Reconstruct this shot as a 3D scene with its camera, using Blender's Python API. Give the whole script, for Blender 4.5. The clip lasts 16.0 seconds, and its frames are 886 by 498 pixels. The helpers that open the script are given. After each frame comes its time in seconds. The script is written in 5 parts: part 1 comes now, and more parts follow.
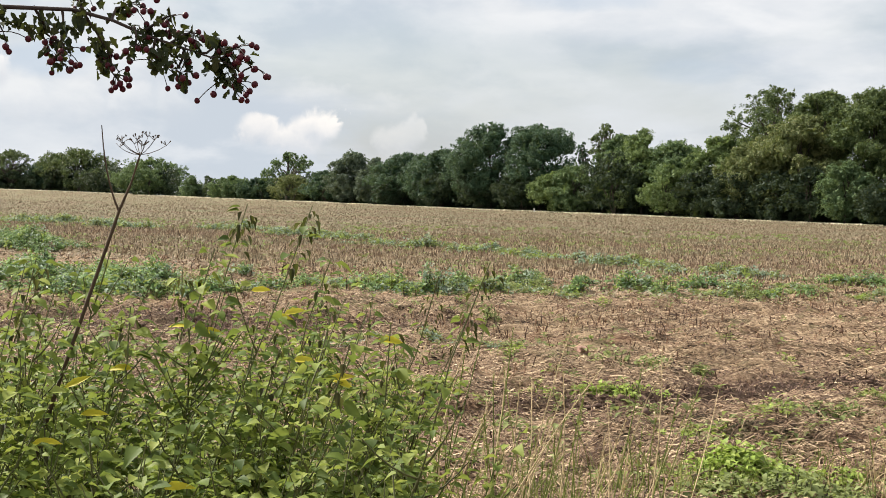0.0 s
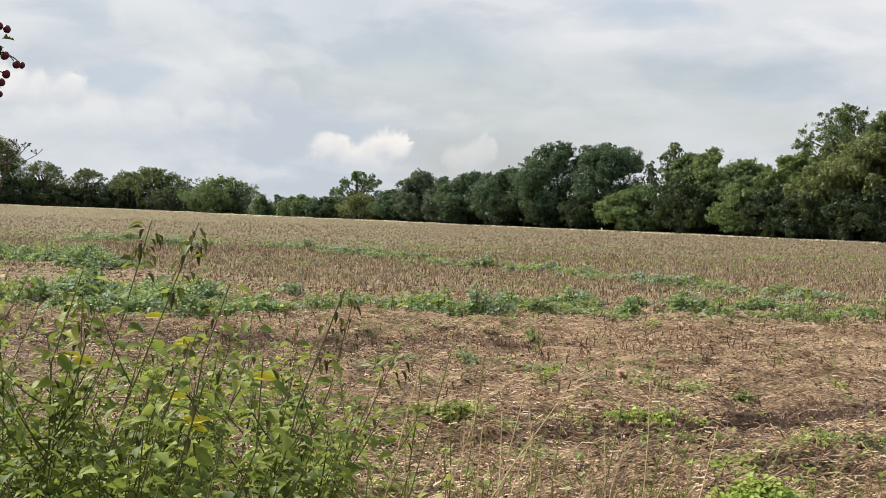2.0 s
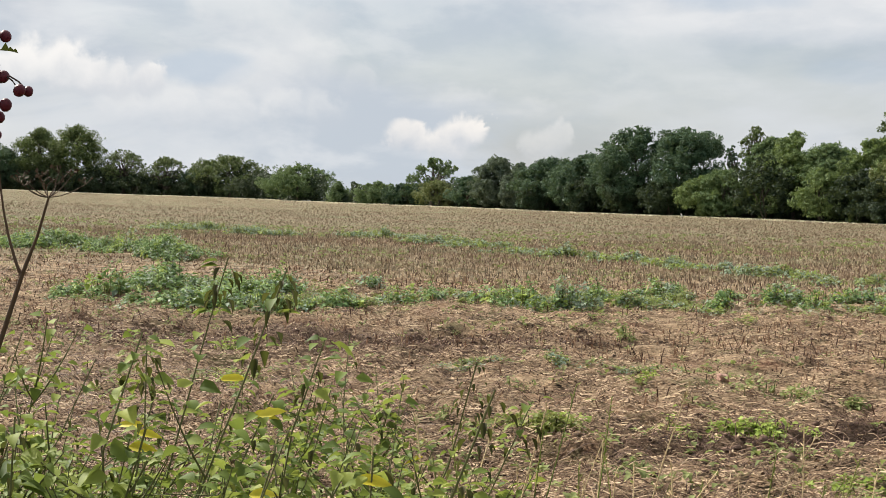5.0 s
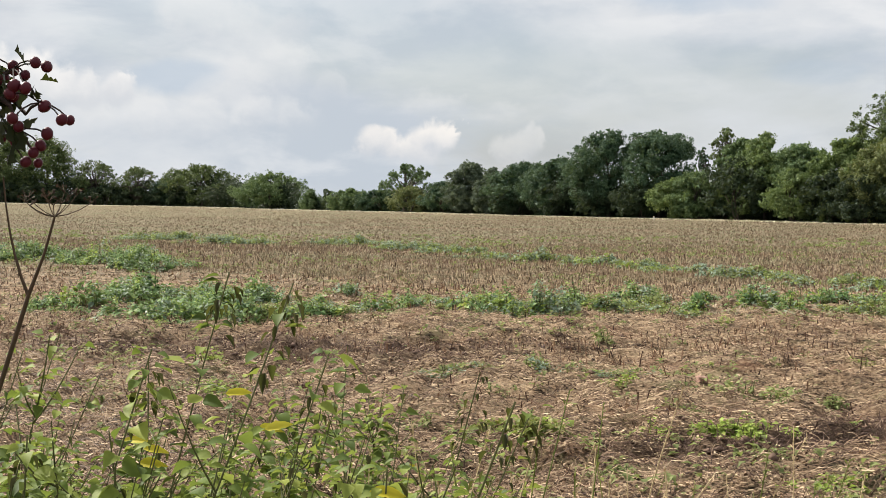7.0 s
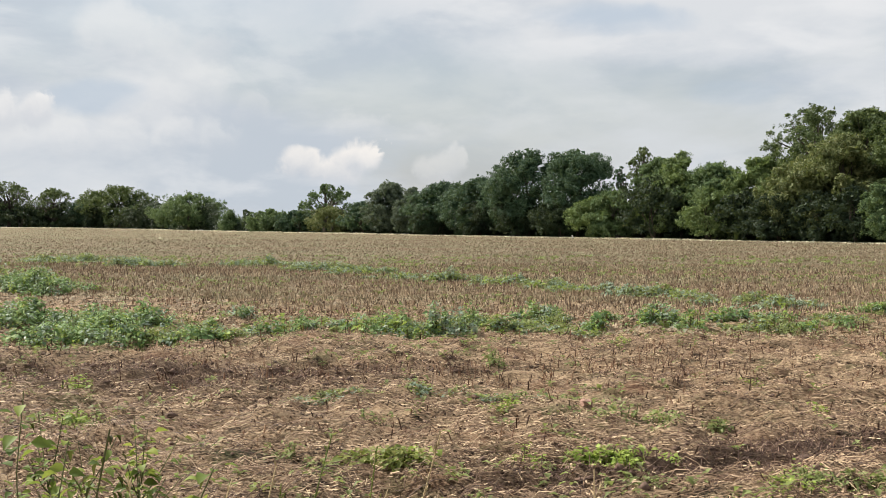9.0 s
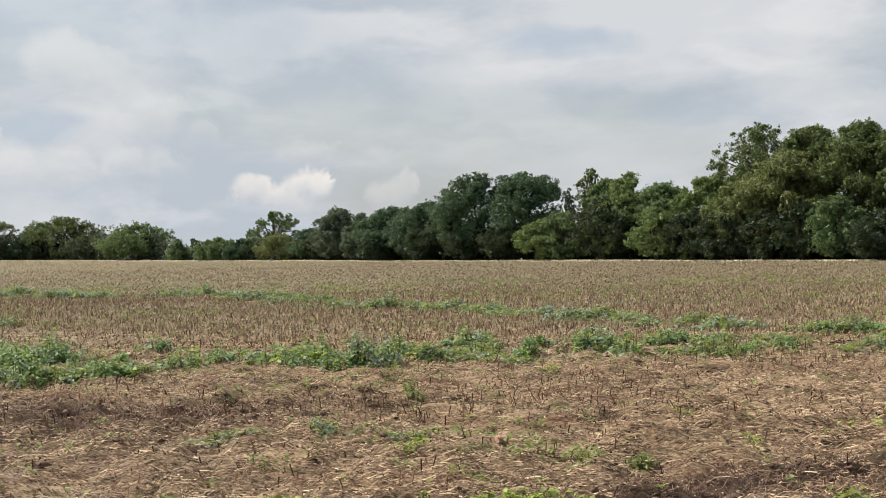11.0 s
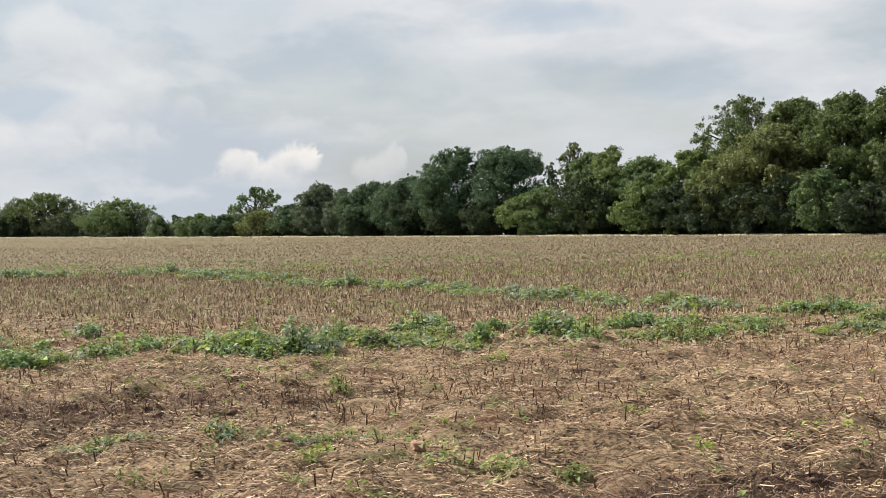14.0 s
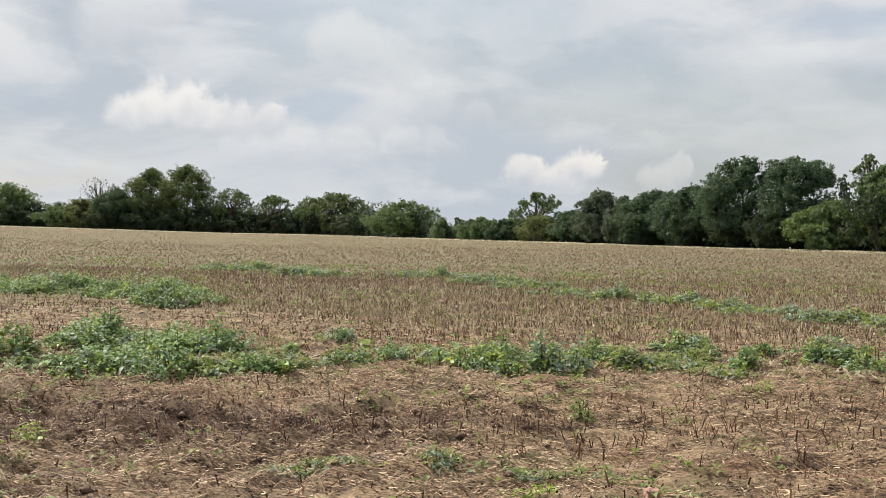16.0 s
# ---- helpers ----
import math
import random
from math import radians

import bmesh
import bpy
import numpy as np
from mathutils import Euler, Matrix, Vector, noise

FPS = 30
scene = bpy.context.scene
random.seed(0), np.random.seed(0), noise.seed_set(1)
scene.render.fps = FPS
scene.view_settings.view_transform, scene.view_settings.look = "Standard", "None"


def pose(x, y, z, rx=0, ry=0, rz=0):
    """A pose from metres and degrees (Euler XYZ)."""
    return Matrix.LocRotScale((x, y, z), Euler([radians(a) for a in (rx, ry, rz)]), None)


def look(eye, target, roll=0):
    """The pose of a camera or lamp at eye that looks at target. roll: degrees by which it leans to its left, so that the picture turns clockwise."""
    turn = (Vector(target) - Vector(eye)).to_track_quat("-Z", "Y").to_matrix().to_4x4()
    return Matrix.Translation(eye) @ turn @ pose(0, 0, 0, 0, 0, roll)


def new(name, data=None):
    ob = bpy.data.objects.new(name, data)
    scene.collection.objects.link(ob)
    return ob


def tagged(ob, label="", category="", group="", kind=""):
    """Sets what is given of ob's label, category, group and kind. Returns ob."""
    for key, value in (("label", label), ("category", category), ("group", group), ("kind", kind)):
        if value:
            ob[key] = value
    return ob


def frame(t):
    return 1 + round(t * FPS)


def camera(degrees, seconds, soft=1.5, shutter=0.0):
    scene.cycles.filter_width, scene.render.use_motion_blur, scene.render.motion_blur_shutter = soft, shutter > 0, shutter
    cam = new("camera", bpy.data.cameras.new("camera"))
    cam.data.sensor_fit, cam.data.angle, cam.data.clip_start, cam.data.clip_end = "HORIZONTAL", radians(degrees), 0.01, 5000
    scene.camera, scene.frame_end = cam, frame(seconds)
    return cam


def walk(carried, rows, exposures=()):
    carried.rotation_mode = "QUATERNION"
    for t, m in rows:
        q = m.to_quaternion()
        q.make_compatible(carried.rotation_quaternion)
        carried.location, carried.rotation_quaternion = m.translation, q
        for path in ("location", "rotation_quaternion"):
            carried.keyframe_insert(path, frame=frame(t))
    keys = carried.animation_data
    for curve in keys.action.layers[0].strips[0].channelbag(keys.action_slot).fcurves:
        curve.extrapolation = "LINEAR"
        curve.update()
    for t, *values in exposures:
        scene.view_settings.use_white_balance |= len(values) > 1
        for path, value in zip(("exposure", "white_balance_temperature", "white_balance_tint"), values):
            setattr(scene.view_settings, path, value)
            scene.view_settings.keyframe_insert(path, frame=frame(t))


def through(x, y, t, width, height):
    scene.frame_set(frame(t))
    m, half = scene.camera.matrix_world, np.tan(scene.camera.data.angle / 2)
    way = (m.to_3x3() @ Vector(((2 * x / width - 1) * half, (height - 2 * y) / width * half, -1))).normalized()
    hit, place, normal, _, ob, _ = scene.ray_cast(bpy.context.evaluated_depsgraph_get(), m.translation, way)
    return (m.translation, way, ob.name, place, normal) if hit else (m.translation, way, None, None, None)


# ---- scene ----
cam = camera(36.6, 16.0, 0.85)
PATH = [
    (0, (-0.652, 4.953, 1.354), (-0.844, 6.942, 1.268), 1.3),
    (0.5, (-0.611, 5.011, 1.338), (-0.796, 7.001, 1.242), 1.4),
    (1, (-0.474, 5.141, 1.354), (-0.677, 7.129, 1.272), 1.6),
    (1.5, (-0.39, 5.223, 1.364), (-0.644, 7.206, 1.304), 1.5),
    (2, (-0.392, 5.301, 1.354), (-0.689, 7.277, 1.294), 1.4),
    (2.5, (-0.47, 5.456, 1.38), (-0.804, 7.427, 1.315), 1.1),
    (3, (-0.501, 5.545, 1.39), (-0.862, 7.511, 1.317), 0.9),
    (3.5, (-0.477, 5.642, 1.421), (-0.862, 7.603, 1.34), 1.0),
    (4, (-0.49, 5.724, 1.418), (-0.892, 7.682, 1.336), 1.1),
    (4.5, (-0.537, 5.785, 1.424), (-0.946, 7.741, 1.34), 1.1),
    (7, (-0.611, 5.75, 1.439), (-0.98, 7.715, 1.364), 0.2),
    (7.5, (-0.573, 5.765, 1.449), (-0.908, 7.735, 1.381), 0.1),
    (8, (-0.451, 5.914, 1.451), (-0.749, 7.891, 1.392), 0.1),
    (8.5, (-0.341, 6.029, 1.434), (-0.614, 8.01, 1.382), 0.1),
    (9, (-0.318, 6.199, 1.431), (-0.575, 8.182, 1.386), -0.1),
    (9.5, (-0.295, 6.397, 1.432), (-0.537, 8.382, 1.402), -0.4),
    (10, (-0.236, 6.58, 1.41), (-0.452, 8.568, 1.395), -0.7),
    (10.2, (-0.184, 6.671, 1.406), (-0.395, 8.66, 1.398), -0.9),
    (12.3, (0.098, 7.58, 1.414), (-0.064, 9.574, 1.394), -1.1),
    (12.5, (0.141, 7.652, 1.414), (-0.023, 9.645, 1.388), -1.2),
    (13, (0.195, 7.817, 1.404), (0.023, 9.809, 1.366), -1.4),
    (13.5, (0.221, 8.04, 1.413), (0.048, 10.032, 1.366), -1.5),
    (14, (0.324, 8.258, 1.418), (0.154, 10.251, 1.372), -1.4),
    (14.5, (0.471, 8.505, 1.429), (0.285, 10.496, 1.385), -1.0),
    (15, (0.506, 8.7, 1.4), (0.29, 10.688, 1.358), -0.4),
    (15.5, (0.478, 8.927, 1.449), (0.179, 10.904, 1.404), -0.0),
    (16, (0.45, 9.152, 1.46), (-0.131, 11.066, 1.427), 0.4),
]
walk(cam, [(t, look(eye, target, roll)) for t, eye, target, roll in PATH], [(0, 1.00), (.5, 1.08), (1, 1.08), (1.5, 0.91), (2.5, 0.86), (4, 0.86), (7.5, 0.87), (8.5, 0.79), (9, 0.83), (10, 0.75), (12.5, 0.71), (13.5, 0.83), (16, 0.77)])

# ---- world, sun, exposure ----
SUN_EL, SUN_AZ = radians(39), radians(-60)  # azimuth from +y, clockwise
world = bpy.data.worlds.new("cloudy_sky")
scene.world = world
world.use_nodes = True
wt = world.node_tree
wt.nodes.clear()


def wmath(op, a, b=None, c=None, clamp=False):
    n = wt.nodes.new("ShaderNodeMath")
    n.operation, n.use_clamp = op, clamp
    for i, v in enumerate((a, b, c)):
        if v is None:
            continue
        if isinstance(v, (int, float)):
            n.inputs[i].default_value = v
        else:
            wt.links.new(v, n.inputs[i])
    return n.outputs[0]


def wmix(fac, a, b):
    n = wt.nodes.new("ShaderNodeMix")
    n.data_type = "RGBA"
    for i, v in ((0, fac), (6, a), (7, b)):
        if isinstance(v, (int, float)):
            n.inputs[i].default_value = v
        elif isinstance(v, tuple):
            n.inputs[i].default_value = v
        else:
            wt.links.new(v, n.inputs[i])
    return n.outputs[2]


def wramp(v, lo, hi):
    n = wt.nodes.new("ShaderNodeMapRange")
    n.interpolation_type = "SMOOTHSTEP"
    wt.links.new(v, n.inputs[0])
    n.inputs[1].default_value, n.inputs[2].default_value = lo, hi
    return n.outputs[0]


def wnoise(vec, scale, detail, rough, dist=0.0):
    n = wt.nodes.new("ShaderNodeTexNoise")
    n.inputs["Scale"].default_value, n.inputs["Detail"].default_value = scale, detail
    n.inputs["Roughness"].default_value, n.inputs["Distortion"].default_value = rough, dist
    wt.links.new(vec, n.inputs["Vector"])
    return n.outputs[0]


coord = wt.nodes.new("ShaderNodeTexCoord")
sep = wt.nodes.new("ShaderNodeSeparateXYZ")
wt.links.new(coord.outputs["Generated"], sep.inputs[0])
dx, dy, dz = sep.outputs
up = wmath("MAXIMUM", dz, 0.0)
flat = wmath("ADD", up, 0.16)
plane = wt.nodes.new("ShaderNodeCombineXYZ")
wt.links.new(wmath("DIVIDE", dx, flat), plane.inputs[0])
wt.links.new(wmath("DIVIDE", dy, flat), plane.inputs[1])
sky = wt.nodes.new("ShaderNodeTexSky")
sky.sky_type, sky.sun_disc = "NISHITA", False
sky.sun_elevation, sky.sun_rotation = SUN_EL, SUN_AZ
sky.dust_density = 2.0
blue = wt.nodes.new("ShaderNodeVectorMath")
blue.operation = "SCALE"
wt.links.new(sky.outputs[0], blue.inputs[0])
blue.inputs["Scale"].default_value = 0.1
# layered cloud deck: broad cover, streaks and billows, wider than they are tall
squash = wt.nodes.new("ShaderNodeVectorMath")
squash.operation = "MULTIPLY"
wt.links.new(coord.outputs["Generated"], squash.inputs[0])
squash.inputs[1].default_value = (1.0, 1.0, 2.7)
cover = wramp(wnoise(squash.outputs[0], 3.1, 6, 0.55, 0.3), 0.36, 0.58)
billow = wramp(wnoise(squash.outputs[0], 7.5, 8, 0.54, 0.35), 0.47, 0.64)
shade = wramp(wnoise(squash.outputs[0], 4.6, 6, 0.56, 0.25), 0.40, 0.60)
grey = wmix(shade, (0.53, 0.585, 0.655, 1), (0.72, 0.742, 0.772, 1))
grey = wmix(wmath("MULTIPLY", billow, 0.55), grey, (0.87, 0.87, 0.875, 1))
deck = wmix(wmath("ADD", wmath("MULTIPLY", cover, 0.50), 0.50), blue.outputs[0], grey)
# haze towards the horizon
haze = wramp(dz, 0.16, 0.0)
deck = wmix(wmath("MULTIPLY", haze, 0.30), deck, (0.58, 0.63, 0.685, 1))
# single clouds: heaps of round lobes with crisp lit tops and soft grey undersides
az = wmath("DIVIDE", dx, wmath("MAXIMUM", dy, 0.05))
el = wmath("DIVIDE", dz, wmath("MAXIMUM", dy, 0.05))
puff = wnoise(coord.outputs["Generated"], 44.0, 6, 0.58, 0.2)
curl = wnoise(coord.outputs["Generated"], 19.0, 4, 0.55, 0.4)
warp = wt.nodes.new("ShaderNodeCombineXYZ")
wt.links.new(wmath("ADD", az, wmath("ADD", wmath("MULTIPLY_ADD", curl, 0.020, -0.010), wmath("MULTIPLY_ADD", puff, 0.030, -0.015))), warp.inputs[0])
wt.links.new(wmath("ADD", el, wmath("MULTIPLY_ADD", puff, 0.031, -0.0105)), warp.inputs[1])
rise = wmath("ADD", el, wmath("MULTIPLY_ADD", puff, 0.034, -0.017))


def cloud(lobes, base, soft, k, top):
    global deck
    heap = None
    for a, e, r in lobes:
        far = wt.nodes.new("ShaderNodeVectorMath")
        far.operation = "DISTANCE"
        wt.links.new(warp.outputs[0], far.inputs[0])
        far.inputs[1].default_value = (a, e, 0.0)
        near = wmath("MULTIPLY_ADD", far.outputs["Value"], -0.60 / r, 1.0)
        heap = near if heap is None else wmath("SMOOTH_MAX", heap, near, 0.35)
    mask = wmath("MULTIPLY", wramp(heap, 0.08, 0.55), wramp(rise, base - 1.2 * soft, base + 1.6 * soft))
    high = max(e + 0.5 * r for _, e, r in lobes)
    tone = wmix(wramp(rise, base - 0.3 * soft, high), (0.60, 0.63, 0.68, 1), (*top, 1))
    deck = wmix(wmath("MULTIPLY", mask, k), deck, tone)


def clear(a, e, w, h, k):
    """A thinner place where the blue shows."""
    global deck
    p = wmath("DIVIDE", wmath("SUBTRACT", az, a), w)
    q = wmath("DIVIDE", wmath("SUBTRACT", el, e), h)
    rr = wmath("ADD", wmath("ADD", wmath("MULTIPLY", p, p), wmath("MULTIPLY", q, q)), wmath("MULTIPLY_ADD", curl, 2.0, -1.0))
    deck = wmix(wmath("MULTIPLY", wramp(rr, 1.0, 0.0), k), deck, (0.47, 0.565, 0.68, 1))


clear(-0.406, 0.0941, 0.049, 0.017, 0.55)
clear(0.010, 0.1462, 0.068, 0.013, 0.45)
clear(-0.672, 0.1073, 0.045, 0.018, 0.35)
clear(0.083, 0.0913, 0.054, 0.010, 0.25)
clear(-0.011, 0.1520, 0.076, 0.010, 0.4)
cloud(((-0.050, 0.1255, 0.0218), (-0.031, 0.1206, 0.0242), (-0.008, 0.1176, 0.0188)), 0.1017, 0.022, 0.29, (0.821, 0.821, 0.826))
cloud(((-0.592, 0.1765, 0.0330), (-0.566, 0.1636, 0.0326), (-0.606, 0.1476, 0.0183), (-0.558, 0.1844, 0.0288)), 0.1335, 0.016, 0.50, (0.926, 0.912, 0.893))
cloud(((-0.392, 0.1501, 0.0211), (-0.367, 0.1393, 0.0199), (-0.346, 0.1297, 0.0196), (-0.314, 0.1260, 0.0157)), 0.1166, 0.016, 0.42, (0.917, 0.902, 0.879))
cloud(((-0.372, 0.0844, 0.0162), (-0.344, 0.0928, 0.0216), (-0.318, 0.1010, 0.0221), (-0.274, 0.0869, 0.0153)), 0.0734, 0.014, 0.36, (0.888, 0.879, 0.864))
cloud(((-0.475, 0.0634, 0.0211), (-0.425, 0.0641, 0.0224), (-0.382, 0.0635, 0.0191), (-0.341, 0.0692, 0.0140), (-0.306, 0.0625, 0.0165)), 0.0500, 0.012, 0.35, (0.888, 0.879, 0.859))
cloud(((-0.203, 0.0676, 0.0146), (-0.188, 0.0727, 0.0095), (-0.140, 0.0668, 0.0111)), 0.0579, 0.01, 0.24, (0.859, 0.850, 0.836))
cloud(((-0.689, 0.1466, 0.0336), (-0.729, 0.1332, 0.0398), (-0.650, 0.1260, 0.0198)), 0.1052, 0.014, 0.32, (0.859, 0.855, 0.845))
cloud(((-0.583, 0.0947, 0.0181), (-0.559, 0.1036, 0.0174), (-0.529, 0.1010, 0.0175), (-0.505, 0.0931, 0.0154), (-0.478, 0.0879, 0.0141), (-0.450, 0.0882, 0.0124), (-0.445, 0.0991, 0.0055)), 0.0703, 0.010, 0.92, (0.955, 0.931, 0.902))
cloud(((-0.140, 0.0414, 0.0102), (-0.127, 0.0444, 0.0111), (-0.116, 0.0482, 0.0064)), 0.0247, 0.009, 0.40, (0.890, 0.866, 0.840))
cloud(((-0.244, 0.0438, 0.0109), (-0.230, 0.0459, 0.0109), (-0.214, 0.0437, 0.0104), (-0.198, 0.0470, 0.0117), (-0.185, 0.0513, 0.0087), (-0.177, 0.0566, 0.0038)), 0.0254, 0.008, 0.94, (0.955, 0.912, 0.864))
# unseen brighter sky overhead, added to lift the light on the ground
high = wramp(dz, 0.25, 0.8)
deck = wmix(wmath("MULTIPLY", high, 0.7), deck, (1.05, 1.03, 1.0, 1))
below = wramp(dz, 0.0, -0.02)
deck = wmix(below, deck, (0.16, 0.14, 0.09, 1))
back = wt.nodes.new("ShaderNodeBackground")
wt.links.new(deck, back.inputs[0])
back.inputs[1].default_value = 0.565
wout = wt.nodes.new("ShaderNodeOutputWorld")
wt.links.new(back.outputs[0], wout.inputs[0])

sun = bpy.data.lights.new("sun", "SUN")
sun.energy, sun.angle, sun.color = 5.0, radians(2), (1.0, 0.94, 0.84)
sun_ob = new("sun", sun)
sun_dir = Vector((math.sin(SUN_AZ) * math.cos(SUN_EL), math.cos(SUN_AZ) * math.cos(SUN_EL), math.sin(SUN_EL)))
sun_ob.rotation_euler = sun_dir.to_track_quat("Z", "Y").to_euler()
sun_ob.location = (-40, 40, 60)


# ---- materials ----
def material(name):
    m = bpy.data.materials.new(name)
    m.use_nodes = True
    return m, m.node_tree, m.node_tree.nodes["Principled BSDF"]


def ramp_node(nt, src, stops):
    r = nt.nodes.new("ShaderNodeValToRGB")
    e = r.color_ramp.elements
    while len(e) < len(stops):
        e.new(0.5)
    for el_, (p, c) in zip(e, stops):
        el_.position, el_.color = p, (*c, 1)
    nt.links.new(src, r.inputs[0])
    return r.outputs[0]


def noise_node(nt, scale, detail=4, rough=0.55, vec=None):
    n = nt.nodes.new("ShaderNodeTexNoise")
    n.inputs["Scale"].default_value, n.inputs["Detail"].default_value, n.inputs["Roughness"].default_value = scale, detail, rough
    if vec is not None:
        nt.links.new(vec, n.inputs["Vector"])
    return n.outputs[0]


def mix_node(nt, fac, a, b, blend="MIX"):
    n = nt.nodes.new("ShaderNodeMix")
    n.data_type, n.blend_type = "RGBA", blend
    for i, v in ((0, fac), (6, a), (7, b)):
        if isinstance(v, (int, float)):
            n.inputs[i].default_value = v
        elif isinstance(v, tuple):
            n.inputs[i].default_value = (*v, 1)
        else:
            nt.links.new(v, n.inputs[i])
    return n.outputs[2]


def math_node(nt, op, a, b=0.0, clamp=False):
    n = nt.nodes.new("ShaderNodeMath")
    n.operation, n.use_clamp = op, clamp
    for i, v in ((0, a), (1, b)):
        if isinstance(v, (int, float)):
            n.inputs[i].default_value = v
        else:
            nt.links.new(v, n.inputs[i])
    return n.outputs[0]


def map_node(nt, src, lo, hi):
    n = nt.nodes.new("ShaderNodeMapRange")
    n.interpolation_type = "SMOOTHSTEP"
    nt.links.new(src, n.inputs[0])
    n.inputs[1].default_value, n.inputs[2].default_value = lo, hi
    return n.outputs[0]


def leaf_material(name, stops, through=0.3, rough=0.6, patch=0.0, spec=0.12, single=0.62):
    """Leaves: colour varies leaf by leaf, and slowly over the plant."""
    m, nt, p = material(name)
    geo = nt.nodes.new("ShaderNodeNewGeometry")
    pos = geo.outputs["Position"]
    info = nt.nodes.new("ShaderNodeObjectInfo")
    leafwise = math_node(nt, "FRACT", math_node(nt, "ADD", geo.outputs["Random Per Island"], info.outputs["Random"]))
    var = math_node(nt, "MULTIPLY", leafwise, single)
    slow = noise_node(nt, patch or 0.8, 3, 0.5, pos)
    var = math_node(nt, "ADD", var, math_node(nt, "MULTIPLY", slow, 1.0 - single))
    col = ramp_node(nt, var, stops)
    fine = noise_node(nt, 60.0, 2, 0.5, pos)
    col = mix_node(nt, math_node(nt, "MULTIPLY", fine, 0.35), col, tuple(0.6 * v for v in stops[0][1]))
    nt.links.new(col, p.inputs["Base Color"])
    p.inputs["Roughness"].default_value = rough
    p.inputs["Specular IOR Level"].default_value = spec
    tr = nt.nodes.new("ShaderNodeBsdfTranslucent")
    nt.links.new(mix_node(nt, 0.35, col, (0.30, 0.36, 0.06)), tr.inputs[0])
    mx = nt.nodes.new("ShaderNodeMixShader")
    mx.inputs[0].default_value = through
    nt.links.new(p.outputs[0], mx.inputs[1])
    nt.links.new(tr.outputs[0], mx.inputs[2])
    nt.links.new(mx.outputs[0], nt.nodes["Material Output"].inputs[0])
    return m


def stem_material(name, stops, rough=0.75, scale=30.0, drift=0.0):
    m, nt, p = material(name)
    geo = nt.nodes.new("ShaderNodeNewGeometry")
    n = noise_node(nt, scale, 4, 0.6, geo.outputs["Position"])
    var = math_node(nt, "ADD", math_node(nt, "MULTIPLY", geo.outputs["Random Per Island"], 0.84), math_node(nt, "MULTIPLY", n, 0.16))
    col = ramp_node(nt, var, stops)
    if drift:  # broad patches of redder stalks and of greener regrowth along the rows
        along = nt.nodes.new("ShaderNodeVectorMath")
        along.operation = "MULTIPLY"
        nt.links.new(geo.outputs["Position"], along.inputs[0])
        along.inputs[1].default_value = (0.10, 1.0, 1.0)
        red = map_node(nt, noise_node(nt, 0.30, 5, 0.62, along.outputs[0]), 0.46, 0.60)
        green = map_node(nt, noise_node(nt, 0.21, 5, 0.65, along.outputs[0]), 0.49, 0.62)
        col = mix_node(nt, math_node(nt, "MULTIPLY", red, drift), col, (0.235, 0.135, 0.092))
        col = mix_node(nt, math_node(nt, "MULTIPLY", green, drift), col, (0.215, 0.215, 0.120))
    nt.links.new(col, p.inputs["Base Color"])
    p.inputs["Roughness"].default_value = rough
    p.inputs["Specular IOR Level"].default_value = 0.25
    b = nt.nodes.new("ShaderNodeBump")
    b.inputs["Strength"].default_value, b.inputs["Distance"].default_value = 0.4, 0.01
    nt.links.new(n, b.inputs["Height"])
    nt.links.new(b.outputs[0], p.inputs["Normal"])
    return m


M_OAK = leaf_material("oak_leaves", [(0.00, (0.025, 0.043, 0.019)), (0.50, (0.084, 0.125, 0.051)), (1.00, (0.286, 0.338, 0.142))], 0.20, patch=0.5, single=0.58)
M_OLIVE = leaf_material("olive_leaves", [(0.00, (0.042, 0.053, 0.020)), (0.50, (0.135, 0.166, 0.070)), (1.00, (0.400, 0.405, 0.175))], 0.20, patch=0.6, single=0.58)
M_MID = leaf_material("mid_green_leaves", [(0.00, (0.024, 0.049, 0.023)), (0.50, (0.104, 0.168, 0.078)), (1.00, (0.330, 0.425, 0.200))], 0.22, patch=0.6, single=0.58)
M_DARK = leaf_material("dark_green_leaves", [(0.00, (0.016, 0.042, 0.029)), (0.50, (0.054, 0.104, 0.062)), (1.00, (0.160, 0.240, 0.140))], 0.16, patch=0.6, single=0.58)
M_LIGHT = leaf_material("light_green_leaves", [(0.00, (0.046, 0.073, 0.026)), (0.50, (0.132, 0.196, 0.076)), (1.00, (0.365, 0.450, 0.195))], 0.25, patch=0.6, single=0.58)
M_WILLOW = leaf_material("grey_willow_leaves", [(0.0, (0.044, 0.067, 0.049)), (0.5, (0.099, 0.133, 0.097)), (1.0, (0.239, 0.283, 0.217))], 0.2, patch=0.6, single=0.58)
# distance haze is mixed into these pale, greyed leaf colours
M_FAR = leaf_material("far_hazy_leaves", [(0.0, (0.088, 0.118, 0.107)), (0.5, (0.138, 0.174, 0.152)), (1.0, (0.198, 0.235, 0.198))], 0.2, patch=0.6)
# near-black greens: the shade at the hedge foot is put into the leaf colour
M_SHADED_FOOT = leaf_material("shaded_hedge_foot_leaves", [(0.0, (0.012, 0.022, 0.014)), (0.5, (0.028, 0.048, 0.028)), (1.0, (0.075, 0.105, 0.058))], 0.12, patch=0.6, single=0.5)
M_RAPE = leaf_material("rape_leaves", [(0.10, (0.024, 0.060, 0.022)), (0.50, (0.175, 0.285, 0.105)), (0.90, (0.490, 0.590, 0.270))], 0.22, 0.65, patch=3.0, spec=0.1, single=0.45)
